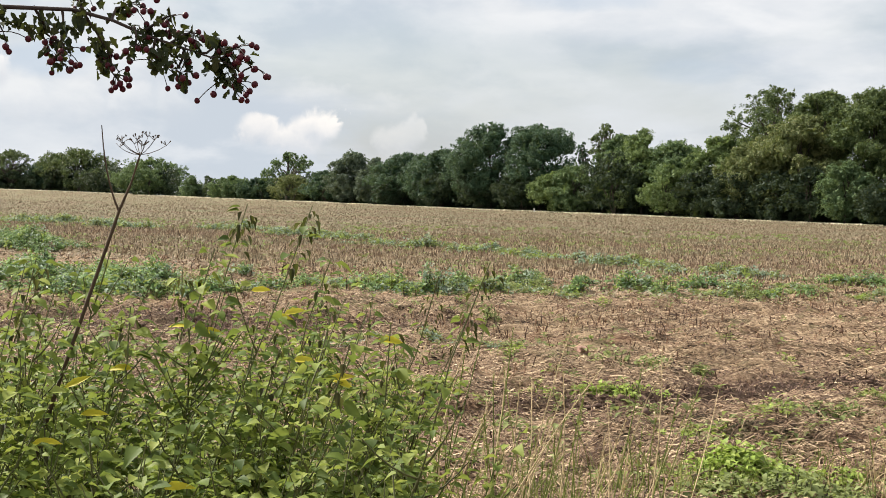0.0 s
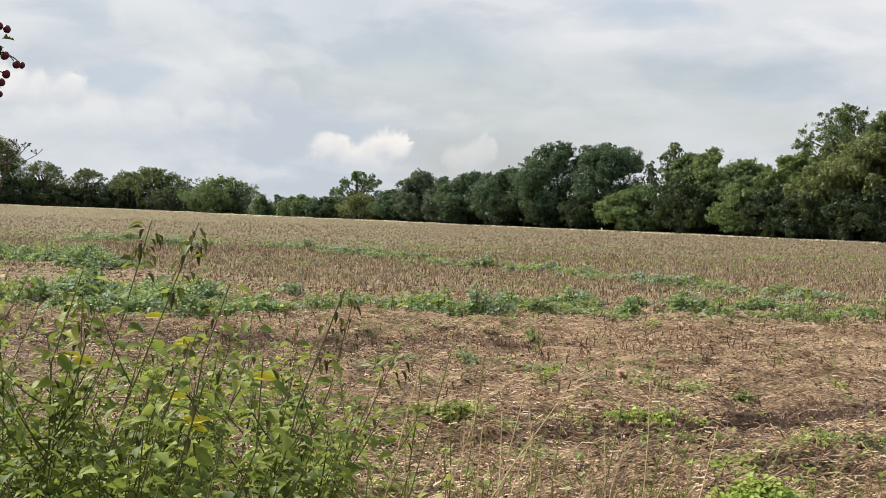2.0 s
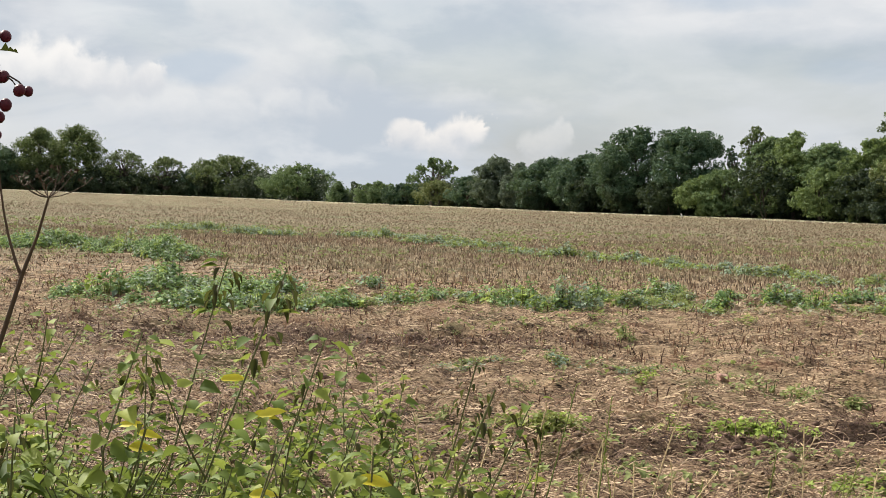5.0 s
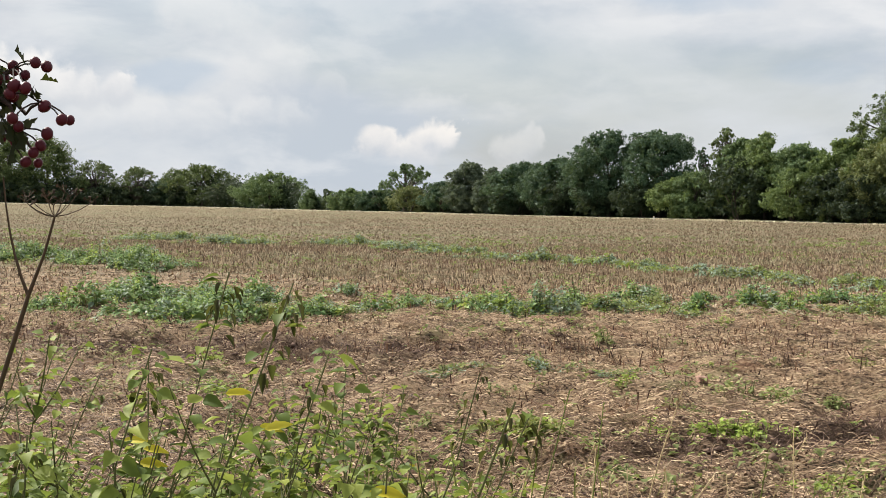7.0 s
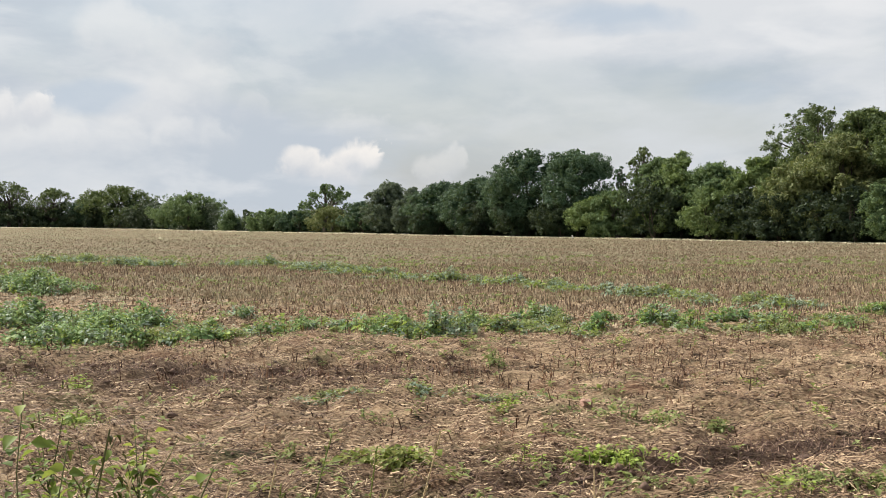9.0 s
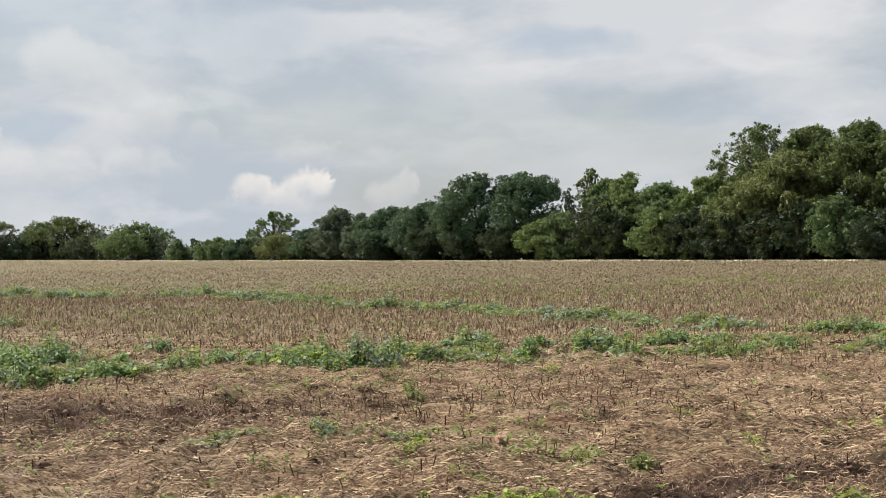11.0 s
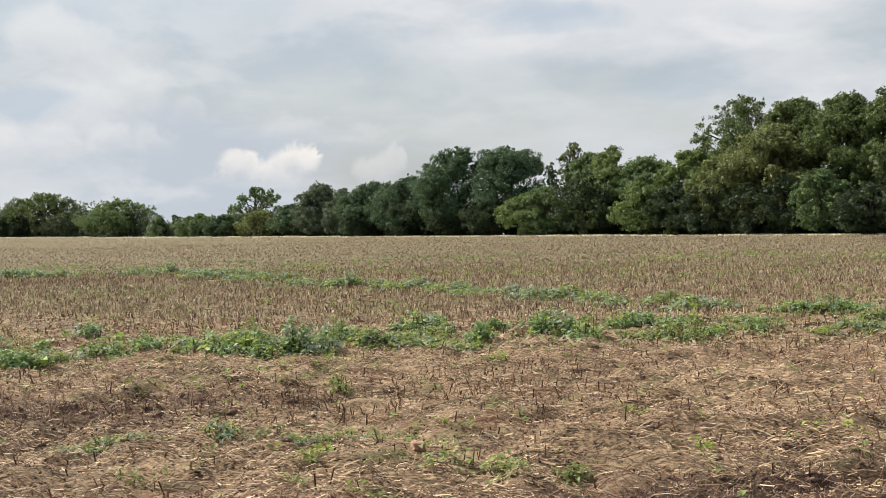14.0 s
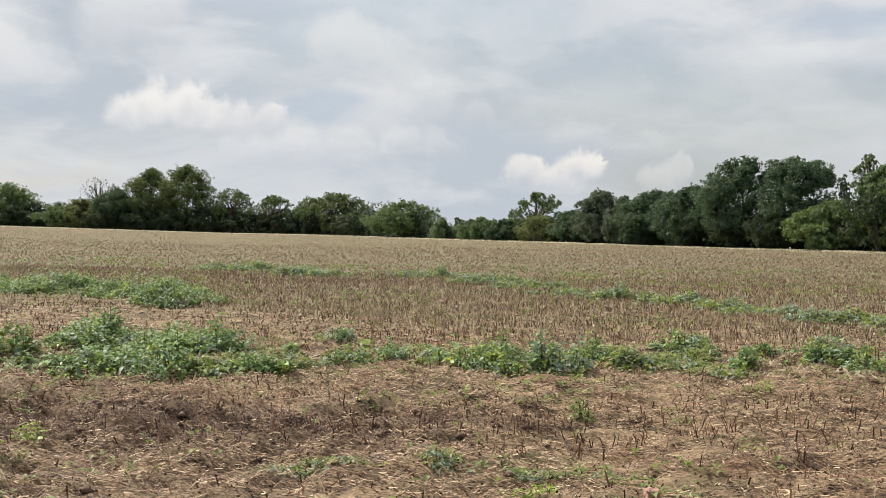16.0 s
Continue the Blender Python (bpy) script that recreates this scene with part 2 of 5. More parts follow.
M_FROST = leaf_material("frosted_rape_leaves", [(0.00, (0.066, 0.105, 0.066)), (0.50, (0.245, 0.320, 0.225)), (1.00, (0.540, 0.610, 0.480))], 0.20, 0.6, patch=4.0, spec=0.2, single=0.5)
M_WEED = leaf_material("dull_green_weeds", [(0.00, (0.115, 0.142, 0.054)), (0.50, (0.230, 0.270, 0.101)), (1.00, (0.405, 0.446, 0.189))], 0.35, 0.55, patch=2.0)
M_SPROUT = leaf_material("bright_seedling_leaves", [(0.0, (0.130, 0.190, 0.032)), (0.5, (0.310, 0.410, 0.085)), (1.0, (0.540, 0.590, 0.190))], 0.35, 0.5, patch=2.0)
M_NETTLE = leaf_material("nettle_leaves", [(0.12, (0.034, 0.064, 0.018)), (0.5, (0.168, 0.228, 0.048)), (0.9, (0.440, 0.470, 0.105))], 0.36, 0.6, patch=5.0, single=0.5)
M_WILT = leaf_material("wilted_leaves", [(0.0, (0.020, 0.020, 0.010)), (0.5, (0.050, 0.048, 0.020)), (1.0, (0.120, 0.105, 0.045))], 0.2, 0.6, patch=3.0)
M_YELLOW = leaf_material("yellowed_leaves", [(0.0, (0.480, 0.410, 0.030)), (0.5, (0.680, 0.580, 0.050)), (1.0, (0.760, 0.660, 0.100))], 0.35, 0.5, patch=3.0)
M_GRASS = leaf_material("green_grass_blades", [(0.00, (0.080, 0.110, 0.025)), (0.50, (0.200, 0.235, 0.062)), (1.00, (0.460, 0.410, 0.170))], 0.3, 0.5, patch=2.0)
M_HAW = leaf_material("hawthorn_leaves", [(0.0, (0.014, 0.020, 0.009)), (0.5, (0.028, 0.038, 0.014)), (1.0, (0.060, 0.056, 0.022))], 0.1, 0.45, patch=8.0)
M_BARK = stem_material("bark", [(0.0, (0.035, 0.030, 0.024)), (1.0, (0.110, 0.095, 0.075))], 0.9, 12.0)
M_TWIG = stem_material("hawthorn_bark", [(0.0, (0.018, 0.013, 0.012)), (1.0, (0.070, 0.050, 0.042))], 0.8, 80.0)
M_STEM = stem_material("nettle_stems", [(0.0, (0.036, 0.034, 0.016)), (1.0, (0.150, 0.160, 0.056))], 0.7, 40.0)
M_DEAD = stem_material("dead_umbel_stems", [(0.0, (0.030, 0.020, 0.013)), (1.0, (0.110, 0.072, 0.045))], 0.8, 60.0)
M_DRY = stem_material("dry_grass", [(0.0, (0.200, 0.135, 0.070)), (0.5, (0.480, 0.360, 0.200)), (1.0, (0.720, 0.590, 0.380))], 0.7, 50.0)
M_SNAP = stem_material("snapped_stalks", [(0.0, (0.020, 0.012, 0.008)), (0.40, (0.115, 0.060, 0.036)), (0.75, (0.270, 0.155, 0.092)), (1.0, (0.430, 0.300, 0.190))], 0.8, 8.0)
M_EDGE = stem_material("bleached_grass", [(0.0, (0.520, 0.470, 0.330)), (1.0, (0.800, 0.750, 0.560))], 0.8, 3.0)
M_STUB = stem_material("stubble_stalks", [(0.0, (0.045, 0.028, 0.019)), (0.30, (0.160, 0.105, 0.070)), (0.62, (0.360, 0.262, 0.170)), (1.0, (0.640, 0.525, 0.350))], 0.8, 8.0, 0.35)
M_STUB_FAR = stem_material("far_stubble_stalks", [(0.00, (0.120, 0.088, 0.058)), (0.40, (0.228, 0.174, 0.115)), (0.75, (0.320, 0.256, 0.170)), (1.00, (0.450, 0.372, 0.255))], 0.8, 0.4, 0.6)
M_STRAW = stem_material("broken_straw", [(0.0, (0.030, 0.018, 0.012)), (0.22, (0.165, 0.102, 0.064)), (0.58, (0.410, 0.290, 0.182)), (0.92, (0.610, 0.465, 0.298)), (1.0, (0.740, 0.605, 0.405))], 0.75, 6.0)


def berry_material():
    m, nt, p = material("dark_red_berries")
    geo = nt.nodes.new("ShaderNodeNewGeometry")
    nt.links.new(ramp_node(nt, geo.outputs["Random Per Island"], [(0.0, (0.026, 0.003, 0.007)), (1.0, (0.070, 0.006, 0.014))]), p.inputs["Base Color"])
    p.inputs["Roughness"].default_value = 0.45
    p.inputs["Specular IOR Level"].default_value = 0.25
    return m


def ground_material():
    m, nt, p = material("stubble_soil")
    geo = nt.nodes.new("ShaderNodeNewGeometry")
    pos = geo.outputs["Position"]
    big = noise_node(nt, 0.35, 5, 0.6, pos)
    streak = nt.nodes.new("ShaderNodeVectorMath")
    streak.operation = "MULTIPLY"
    nt.links.new(pos, streak.inputs[0])
    streak.inputs[1].default_value = (0.55, 1.5, 1.0)
    mid = noise_node(nt, 2.6, 6, 0.66, streak.outputs[0])
    fine = noise_node(nt, 44.0, 5, 0.75, streak.outputs[0])
    # near-black low stop paints shade into the hollows of the bump noise below
    col = ramp_node(nt, math_node(nt, "ADD", math_node(nt, "MULTIPLY", mid, 0.45), math_node(nt, "MULTIPLY", fine, 0.55)),
                    [(0.425, (0.014, 0.008, 0.005)), (0.485, (0.302, 0.200, 0.121)), (0.58, (0.680, 0.500, 0.322))])
    # pale chaff and dead weed between the rows
    chaff = map_node(nt, noise_node(nt, 7.0, 4, 0.65, pos), 0.46, 0.66)
    col = mix_node(nt, math_node(nt, "MULTIPLY", chaff, 0.35), col, (0.400, 0.305, 0.200))
    sp = nt.nodes.new("ShaderNodeSeparateXYZ")
    nt.links.new(pos, sp.inputs[0])
    # the open field beyond the weed band carries more straw and green regrowth
    field = map_node(nt, sp.outputs[1], 24.0, 40.0)
    col = mix_node(nt, math_node(nt, "MULTIPLY", field, 0.78), col, (0.192, 0.162, 0.098))
    green = math_node(nt, "MULTIPLY", map_node(nt, big, 0.48, 0.62), field)
    col = mix_node(nt, math_node(nt, "MULTIPLY", green, 0.75), col, (0.200, 0.215, 0.115))
    # pinkish fallen chaff, damp grey patches
    pink = map_node(nt, noise_node(nt, 0.9, 4, 0.6, pos), 0.52, 0.68)
    col = mix_node(nt, math_node(nt, "MULTIPLY", pink, 0.42), col, (0.270, 0.135, 0.088))
    film = map_node(nt, noise_node(nt, 1.7, 5, 0.62, pos), 0.53, 0.66)
    col = mix_node(nt, math_node(nt, "MULTIPLY", film, 0.55), col, (0.185, 0.185, 0.085))
    att = nt.nodes.new("ShaderNodeAttribute")
    att.attribute_name = "damp"
    col = mix_node(nt, math_node(nt, "MULTIPLY", att.outputs["Fac"], 0.85), col, (0.074, 0.043, 0.031))
    edge = nt.nodes.new("ShaderNodeAttribute")
    edge.attribute_name = "straw_edge"
    col = mix_node(nt, math_node(nt, "MULTIPLY", edge.outputs["Fac"], 0.85), col, (0.600, 0.530, 0.370))
    nt.links.new(col, p.inputs["Base Color"])
    p.inputs["Roughness"].default_value = 0.95
    p.inputs["Specular IOR Level"].default_value = 0.15
    b = nt.nodes.new("ShaderNodeBump")
    b.inputs["Strength"].default_value, b.inputs["Distance"].default_value = 1.0, 0.11
    nt.links.new(math_node(nt, "ADD", fine, math_node(nt, "MULTIPLY", mid, 1.5)), b.inputs["Height"])
    nt.links.new(b.outputs[0], p.inputs["Normal"])
    return m


def brick_material():
    m, nt, p = material("weathered_red_brick")
    geo = nt.nodes.new("ShaderNodeNewGeometry")
    n = noise_node(nt, 60.0, 5, 0.65, geo.outputs["Position"])
    nt.links.new(ramp_node(nt, n, [(0.3, (0.260, 0.145, 0.105)), (0.7, (0.430, 0.270, 0.200))]), p.inputs["Base Color"])
    p.inputs["Roughness"].default_value = 0.9
    return m


def white_material():
    m, nt, p = material("weathered_white_paint")
    geo = nt.nodes.new("ShaderNodeNewGeometry")
    n = noise_node(nt, 20.0, 4, 0.6, geo.outputs["Position"])
    nt.links.new(ramp_node(nt, n, [(0.3, (0.62, 0.60, 0.55)), (0.7, (0.80, 0.79, 0.76))]), p.inputs["Base Color"])
    return m


# ---- geometry tools ----
def hash_noise(x, y, scale, seed):
    """Smooth value noise in 0..1 on arrays."""
    x, y = np.asarray(x, float) * scale + seed * 17.3, np.asarray(y, float) * scale + seed * 9.7
    ix, iy = np.floor(x), np.floor(y)
    fx, fy = x - ix, y - iy
    fx, fy = fx * fx * (3 - 2 * fx), fy * fy * (3 - 2 * fy)

    def h(a, b):
        v = np.sin(a * 127.1 + b * 311.7 + seed * 74.7) * 43758.5453
        return v - np.floor(v)

    return (h(ix, iy) * (1 - fx) + h(ix + 1, iy) * fx) * (1 - fy) + (h(ix, iy + 1) * (1 - fx) + h(ix + 1, iy + 1) * fx) * fy


def hedge_depth(u):
    return np.minimum(105.4 / np.maximum(1 + 1.25 * u, 0.2), 200.0)


FALL_U = [-1.2, -0.69, -0.48, -0.33, -0.1, 0.5]
FALL_Z = [1.90, 1.15, 0.25, -0.05, -0.09, -0.12]


def ground_z(x, y):
    """Height of the field: all but level as far as the hedge."""
    d = np.maximum(np.asarray(y, float) - 5.5, 2.0)
    u = np.clip((np.asarray(x, float) - 0.1) / d, -1.2, 0.5)
    s = np.clip((d - 26.0) / (hedge_depth(u) - 26.0), 0.0, 1.05)
    beyond = np.maximum(d - 1.08 * hedge_depth(u), 0.0)
    return np.interp(u, FALL_U, FALL_Z) * s - np.minimum(0.04 * beyond, 75.0) * (d > 20)


def rough_z(x, y):
    """Clods and shallow wheel ruts near the edge of the field."""
    y = np.asarray(y, float)
    near = np.clip((40 - y) / 20, 0, 1) * np.clip((y - 8.0) / 2, 0, 1)
    n = 0.07 * (hash_noise(x, y, 1.1, 1) - 0.5) + 0.09 * (hash_noise(x, y, 3.7, 2) - 0.5) - 0.09 * np.abs(hash_noise(x, y, 6.0, 3) - 0.5)
    ridge = np.abs(hash_noise(x * 0.42 - y * 0.12, y, 5.2, 4) - 0.5) - 0.2
    return near * (1.35 * n - 0.14 * ridge - 0.06 * damp_soil(x, y) + 0.16 * damp_soil(x, y) * (np.abs(hash_noise(x * 0.8, y * 1.6, 3.1, 55) - 0.5) - 0.2))


def damp_soil(x, y):
    """Dark churned strips where wheels have pressed the soil."""
    x, y = np.asarray(x, float), np.asarray(y, float)
    wob = 0.5 * (hash_noise(x, y, 0.7, 5) - 0.5)
    a = y + wob - (14.40 + 0.68 * x)      # the strip that runs off obliquely
    b = y + wob - (18.45 + 0.3 * np.maximum(0, x + 3.9))
    s1 = 1.5 * np.exp(-(a / 0.58) ** 2) * (0.12 + 0.88 * np.clip((x + 1.3) / 1.2, 0, 1))
    s2 = 0.75 * np.exp(-(b / 0.8) ** 2) * np.clip((-1.2 - x) / 1.2, 0, 1)
    s3 = 0.9 * np.exp(-((x + 4.6) / 1.6) ** 2 - ((y - 17.5) / 0.7) ** 2)
    t = hash_noise(x, y, 2.2, 6) * 0.6 + hash_noise(x, y, 6.0, 7) * 0.4
    return np.clip((s1 + s2 + s3) * (0.35 + 1.1 * t), 0, 1) * (y > 8)


def ground_at(x, y):
    return ground_z(x, y) + rough_z(x, y)


def mesh_arrays(name, verts, faces, mat=None, smooth=False):
    """A mesh from arrays of places and of faces that all have the same number of corners."""
    verts, faces = np.asarray(verts, np.float32), np.asarray(faces, np.int32)
    me = bpy.data.meshes.new(name)
    me.vertices.add(len(verts))
    me.vertices.foreach_set("co", verts.ravel())
    k = faces.shape[1]
    me.loops.add(faces.size)
    me.loops.foreach_set("vertex_index", faces.ravel())
    me.polygons.add(len(faces))
    me.polygons.foreach_set("loop_start", np.arange(0, faces.size, k, dtype=np.int32))
    if smooth:
        me.polygons.foreach_set("use_smooth", np.ones(len(faces), bool))
    me.update(calc_edges=True)
    me.validate()
    if mat:
        me.materials.append(mat)
    return me


def part(name, me, parent, label=""):
    ob = new(name, me)
    ob.parent = parent
    return tagged(ob, label)


def unit(v):
    return v / np.maximum(np.linalg.norm(v, axis=-1, keepdims=True), 1e-9)


def leaf_quads(rng, pos, nrm, size, aspect=0.55):
    """Kite-shaped leaves at pos that face along nrm."""
    n = len(pos)
    nrm = unit(nrm)
    t = unit(np.cross(nrm, rng.normal(size=(n, 3))))
    b = np.cross(nrm, t)
    s = np.asarray(size).reshape(-1, 1)
    v = np.stack([pos - t * s * 0.5, pos + b * s * aspect * 0.5 + t * s * 0.05, pos + t * s * 0.5, pos - b * s * aspect * 0.5 + t * s * 0.05], 1)
    return v.reshape(-1, 3), np.arange(4 * n).reshape(-1, 4)


def leaflets(rng, pos, nrm, size):
    """Small three-cornered leaves at pos that face along nrm."""
    n = len(pos)
    nrm = unit(nrm)
    t = unit(np.cross(nrm, rng.normal(size=(n, 3))))
    b = np.cross(nrm, t)
    s = np.asarray(size).reshape(-1, 1)
    v = np.stack([pos + t * s * 0.55, pos - t * s * 0.35 + b * s * 0.36, pos - t * s * 0.35 - b * s * 0.36], 1)
    return v.reshape(-1, 3), np.arange(3 * n).reshape(-1, 3)


class Tubes:
    """Tapered round stems gathered into one mesh."""

    def __init__(self, sides=5):
        self.v, self.f, self.n, self.sides = [], [], 0, sides

    def add(self, pts, radii):
        pts = np.asarray(pts, float)
        k = self.sides
        tang = unit(np.gradient(pts, axis=0))
        ref = np.where(np.abs(tang[:, 2:3]) > 0.9, [[1.0, 0, 0]], [[0, 0, 1.0]])
        a = unit(np.cross(tang, ref))
        b = np.cross(tang, a)
        ang = np.linspace(0, 2 * np.pi, k, endpoint=False)
        ring = pts[:, None] + (a[:, None] * np.cos(ang)[None, :, None] + b[:, None] * np.sin(ang)[None, :, None]) * np.asarray(radii)[:, None, None]
        self.v.append(ring.reshape(-1, 3))
        i = np.arange(len(pts) - 1)[:, None] * k
        j = np.arange(k)[None]
        jn = (j + 1) % k
        self.f.append((np.stack([i + j, i + jn, i + k + jn, i + k + j], -1).reshape(-1, 4)) + self.n)
        self.n += len(pts) * k

    def mesh(self, name, mat):
        return mesh_arrays(name, np.concatenate(self.v), np.concatenate(self.f), mat, True)


def bend(p0, p1, sag, rng, n=6, wob=0.0):
    """A curved line from p0 to p1 that bows by sag."""
    t = np.linspace(0, 1, n)[:, None]
    p = (1 - t) * np.asarray(p0) + t * np.asarray(p1) + 4 * t * (1 - t) * np.asarray(sag)
    if wob:
        p[1:-1] += rng.normal(size=(n - 2, 3)) * wob
    return p


# ---- ground ----
def spaced(lo, hi, step, reach, grow):
    mid = np.arange(lo, hi + step / 2, step)
    out, d, x = [], step, 0.0
    while x < reach:
        d *= grow
        x += d
        out.append(x)
    out = np.array(out)
    return np.concatenate([lo - out[::-1], mid, hi + out])


def build_ground():
    xs = spaced(-8.0, 4.5, 0.11, 2500, 1.10)
    ys = spaced(10.5, 24.0, 0.065, 3000, 1.07)
    gx, gy = np.meshgrid(xs, ys)
    gz = ground_at(gx, gy)
    nx, ny = len(xs), len(ys)
    i = np.arange(ny - 1)[:, None] * nx + np.arange(nx - 1)[None]
    faces = np.stack([i, i + 1, i + nx + 1, i + nx], -1).reshape(-1, 4)
    me = mesh_arrays("ground", np.stack([gx, gy, gz], -1).reshape(-1, 3), faces, ground_material(), True)
    at = me.attributes.new("damp", "FLOAT", "POINT")
    at.data.foreach_set("value", damp_soil(gx, gy).astype(np.float32).ravel())
    dd = np.maximum(gy - 5.5, 2.0)
    hd = hedge_depth(np.clip((gx - 0.1) / dd, -1.2, 0.5))
    strip = np.clip((dd - hd * 0.93) / (hd * 0.03), 0, 1) * (dd < hd * 1.02)
    at = me.attributes.new("straw_edge", "FLOAT", "POINT")
    at.data.foreach_set("value", strip.astype(np.float32).ravel())
    tagged(new("ground", me), "brown soil of a harvested rapeseed field strewn with chaff", "field", kind="structure")


build_ground()


# ---- trees of the far field edge ----
def crown_clumps(rng, h, r, low, count, shape, ragged):
    """Centres and radii of the leaf masses of a crown that is broad below and domed or pointed above."""
    zn = rng.random(count) ** 0.85
    if shape == "cone":
        w = (1 - 0.75 * zn**1.3) * (0.75 + 0.25 * np.minimum(1, zn / 0.2))
    else:
        w = np.sqrt(np.maximum(0.02, 1 - np.maximum(0, (zn - 0.42) / 0.58) ** 2.0)) * (0.76 + 0.24 * np.minimum(1, zn / 0.35))
    rad = rng.uniform(0.20, 0.36, count) * min(r, (h - low) * 0.6) * (1 - 0.25 * ragged * zn)
    a, f = rng.uniform(0, 6.28, count), np.sqrt(rng.random(count))
    f = np.where(rng.random(count) < 0.5, 0.75 + 0.3 * f, f)
    reach = np.maximum(w * r - 0.72 * rad, 0.05) * f
    z = low + zn * (h - low) - rad * 0.8 * zn + rad * 0.5 * (1 - zn)
    return np.stack([np.cos(a) * reach, np.sin(a) * reach, z], -1), rad


def tree(name, x, y, h, r, mat, seed, label, category="tree", low=0.12, clumps=76, leaves=10500, leaf=0.21, shape="dome", ragged=0.6, open_crown=False, sparse=1.0):
    rng = np.random.default_rng(seed)
    z0 = float(ground_z(x, y)) - 0.05
    root = new(name)
    root.location = (x, y, z0)
    tagged(root, label, category, "hedgerow")
    h *= 1.03
    r *= 1.05 if open_crown else 1.24
    c, rad = crown_clumps(rng, h, r, h * low, clumps, shape, ragged)
    tb = Tubes(6)
    tr = (0.035 * h + 0.05) * (1.0 if open_crown else 0.6)
    stems = 1 if category == "tree" else 3
    forks = []
    for s in range(stems):
        lean = rng.normal(size=2) * (0.05 if stems == 1 else 0.22) * h * 0.5
        top = np.array([lean[0], lean[1], h * (0.62 if stems == 1 else 0.5)])
        p = bend((rng.normal() * 0.1 * (stems > 1), rng.normal() * 0.1 * (stems > 1), 0.0), top, rng.normal(size=3) * 0.12 * (1, 1, 0), rng, 7, 0.03 * h * 0.3)
        tb.add(p, np.linspace(tr / stems**0.5, tr * 0.3, 7))
        forks.append(p)
    order = np.argsort(-c[:, 2])
    limbs = order if open_crown else order[:7]
    boughs = []
    for k in limbs:
        p = forks[k % stems]
        a = p[int(rng.integers(2, 6))] if not open_crown else p[int(rng.integers(1, 6))]
        tl = Tubes(6) if open_crown and len(boughs) < 14 else tb
        tl.add(bend(a, c[k], (0, 0, 0.10 * h * rng.uniform(-0.3, 0.6)), rng, 5, 0.02 * h), np.linspace(tr * 0.34, 0.018, 5))
        if tl is not tb:
            boughs.append(tl)
    trunk = part("trunk", tb.mesh("trunk", M_BARK), root)
    for tl in boughs:
        part("limb", tl.mesh("limb", M_BARK), trunk)
    # every leaf mass is a heap of smaller lobes, lit on top and dark between
    k = 9
    li = np.repeat(np.arange(len(c)), k)
    ld = unit(rng.normal(size=(len(li), 3)) + (0, 0, 0.35))
    lr = rad[li] * rng.uniform(0.15, 0.46, len(li))
    lc = c[li] + ld * (rad[li] * rng.uniform(0.60, 0.84, len(li)))[:, None] * (1, 1, 0.82)
    w = lr**2
    n_out = int(leaves * 2.3 * sparse)
    idx = np.repeat(np.arange(len(lc)), rng.multinomial(n_out, w / w.sum()))
    d = unit(rng.normal(size=(len(idx), 3)) + 0.75 * ld[idx] + (0, 0, 0.15))
    f = rng.uniform(0.45 if open_crown else 0.66, 1.22, (len(idx), 1))
    pos = lc[idx] + d * f * lr[idx][:, None] * (1, 1, 0.85)
    nrm = d + (0, 0, 0.35) + 0.60 * rng.normal(size=d.shape)
    size = 0.70 * leaf * rng.uniform(0.55, 1.35, len(idx))
    # small sprays that break the outline
    m = int(len(c) * (0.8 + 1.5 * ragged))
    k = rng.integers(0, len(c), m)
    sd = unit(rng.normal(size=(m, 3)) + (0, 0, 0.5))
    sc = c[k] + sd * rad[k][:, None] * rng.uniform(0.95, 1.32, (m, 1)) * (1, 1, 0.85)
    sr = rad[k] * rng.uniform(0.14, 0.32, m)
    j = np.repeat(np.arange(m), 22)
    jd = unit(rng.normal(size=(len(j), 3)))
    pos = np.concatenate([pos, sc[j] + jd * sr[j][:, None] * rng.uniform(0.2, 1.0, (len(j), 1))])
    nrm = np.concatenate([nrm, rng.normal(size=jd.shape) + 0.8 * sd[j]])
    size = np.concatenate([size, 0.66 * leaf * rng.uniform(0.5, 1.1, len(j))])
    if not open_crown:  # leaves deep inside close the crown
        k = rng.integers(0, len(c), n_out // 9)
        pos = np.concatenate([pos, c[k] * (0.8, 0.8, 1) + rng.normal(size=(len(k), 3)) * 0.26 * rad[k][:, None]])
        nrm = np.concatenate([nrm, rng.normal(size=(len(k), 3))])
        size = np.concatenate([size, rng.uniform(1.6, 2.6, len(k)) * leaf])
    pos[:, 2] = np.maximum(pos[:, 2], 0.04)
    v, fa = leaflets(rng, pos, nrm, size)
    part("crown", mesh_arrays("crown", v, fa, mat), root)
    return root


OAK = "tall broad oak with dense dark green leaves at the field edge"
tree("oak_tree", 13.45, 101.3, 9.1, 3.9, M_OAK, 11, "old oak with open crown and bare forked limbs", low=0.40, clumps=58, leaves=10500, open_crown=True, leaf=0.22)
tree("oak_tree", 15.84, 97.5, 8.7, 2.4, M_OAK, 12, OAK, low=0.3)
tree("oak_tree", 18.33, 93.1, 8.5, 2.5, M_OAK, 13, OAK, low=0.25)
tree("oak_tree", 20.53, 90.7, 8.6, 2.4, M_OAK, 14, OAK, low=0.25)
tree("oak_tree", 22.82, 88.5, 8.4, 2.6, M_DARK, 15, OAK, low=0.2)
tree("maple_tree", 14.11, 94.9, 6.9, 2.9, M_OLIVE, 16, "field maple with olive brown tinged leaves", low=0.1)
tree("maple_tree", 11.89, 97.2, 5.6, 2.5, M_OLIVE, 17, "lower field maple turning olive yellow", low=0.08)
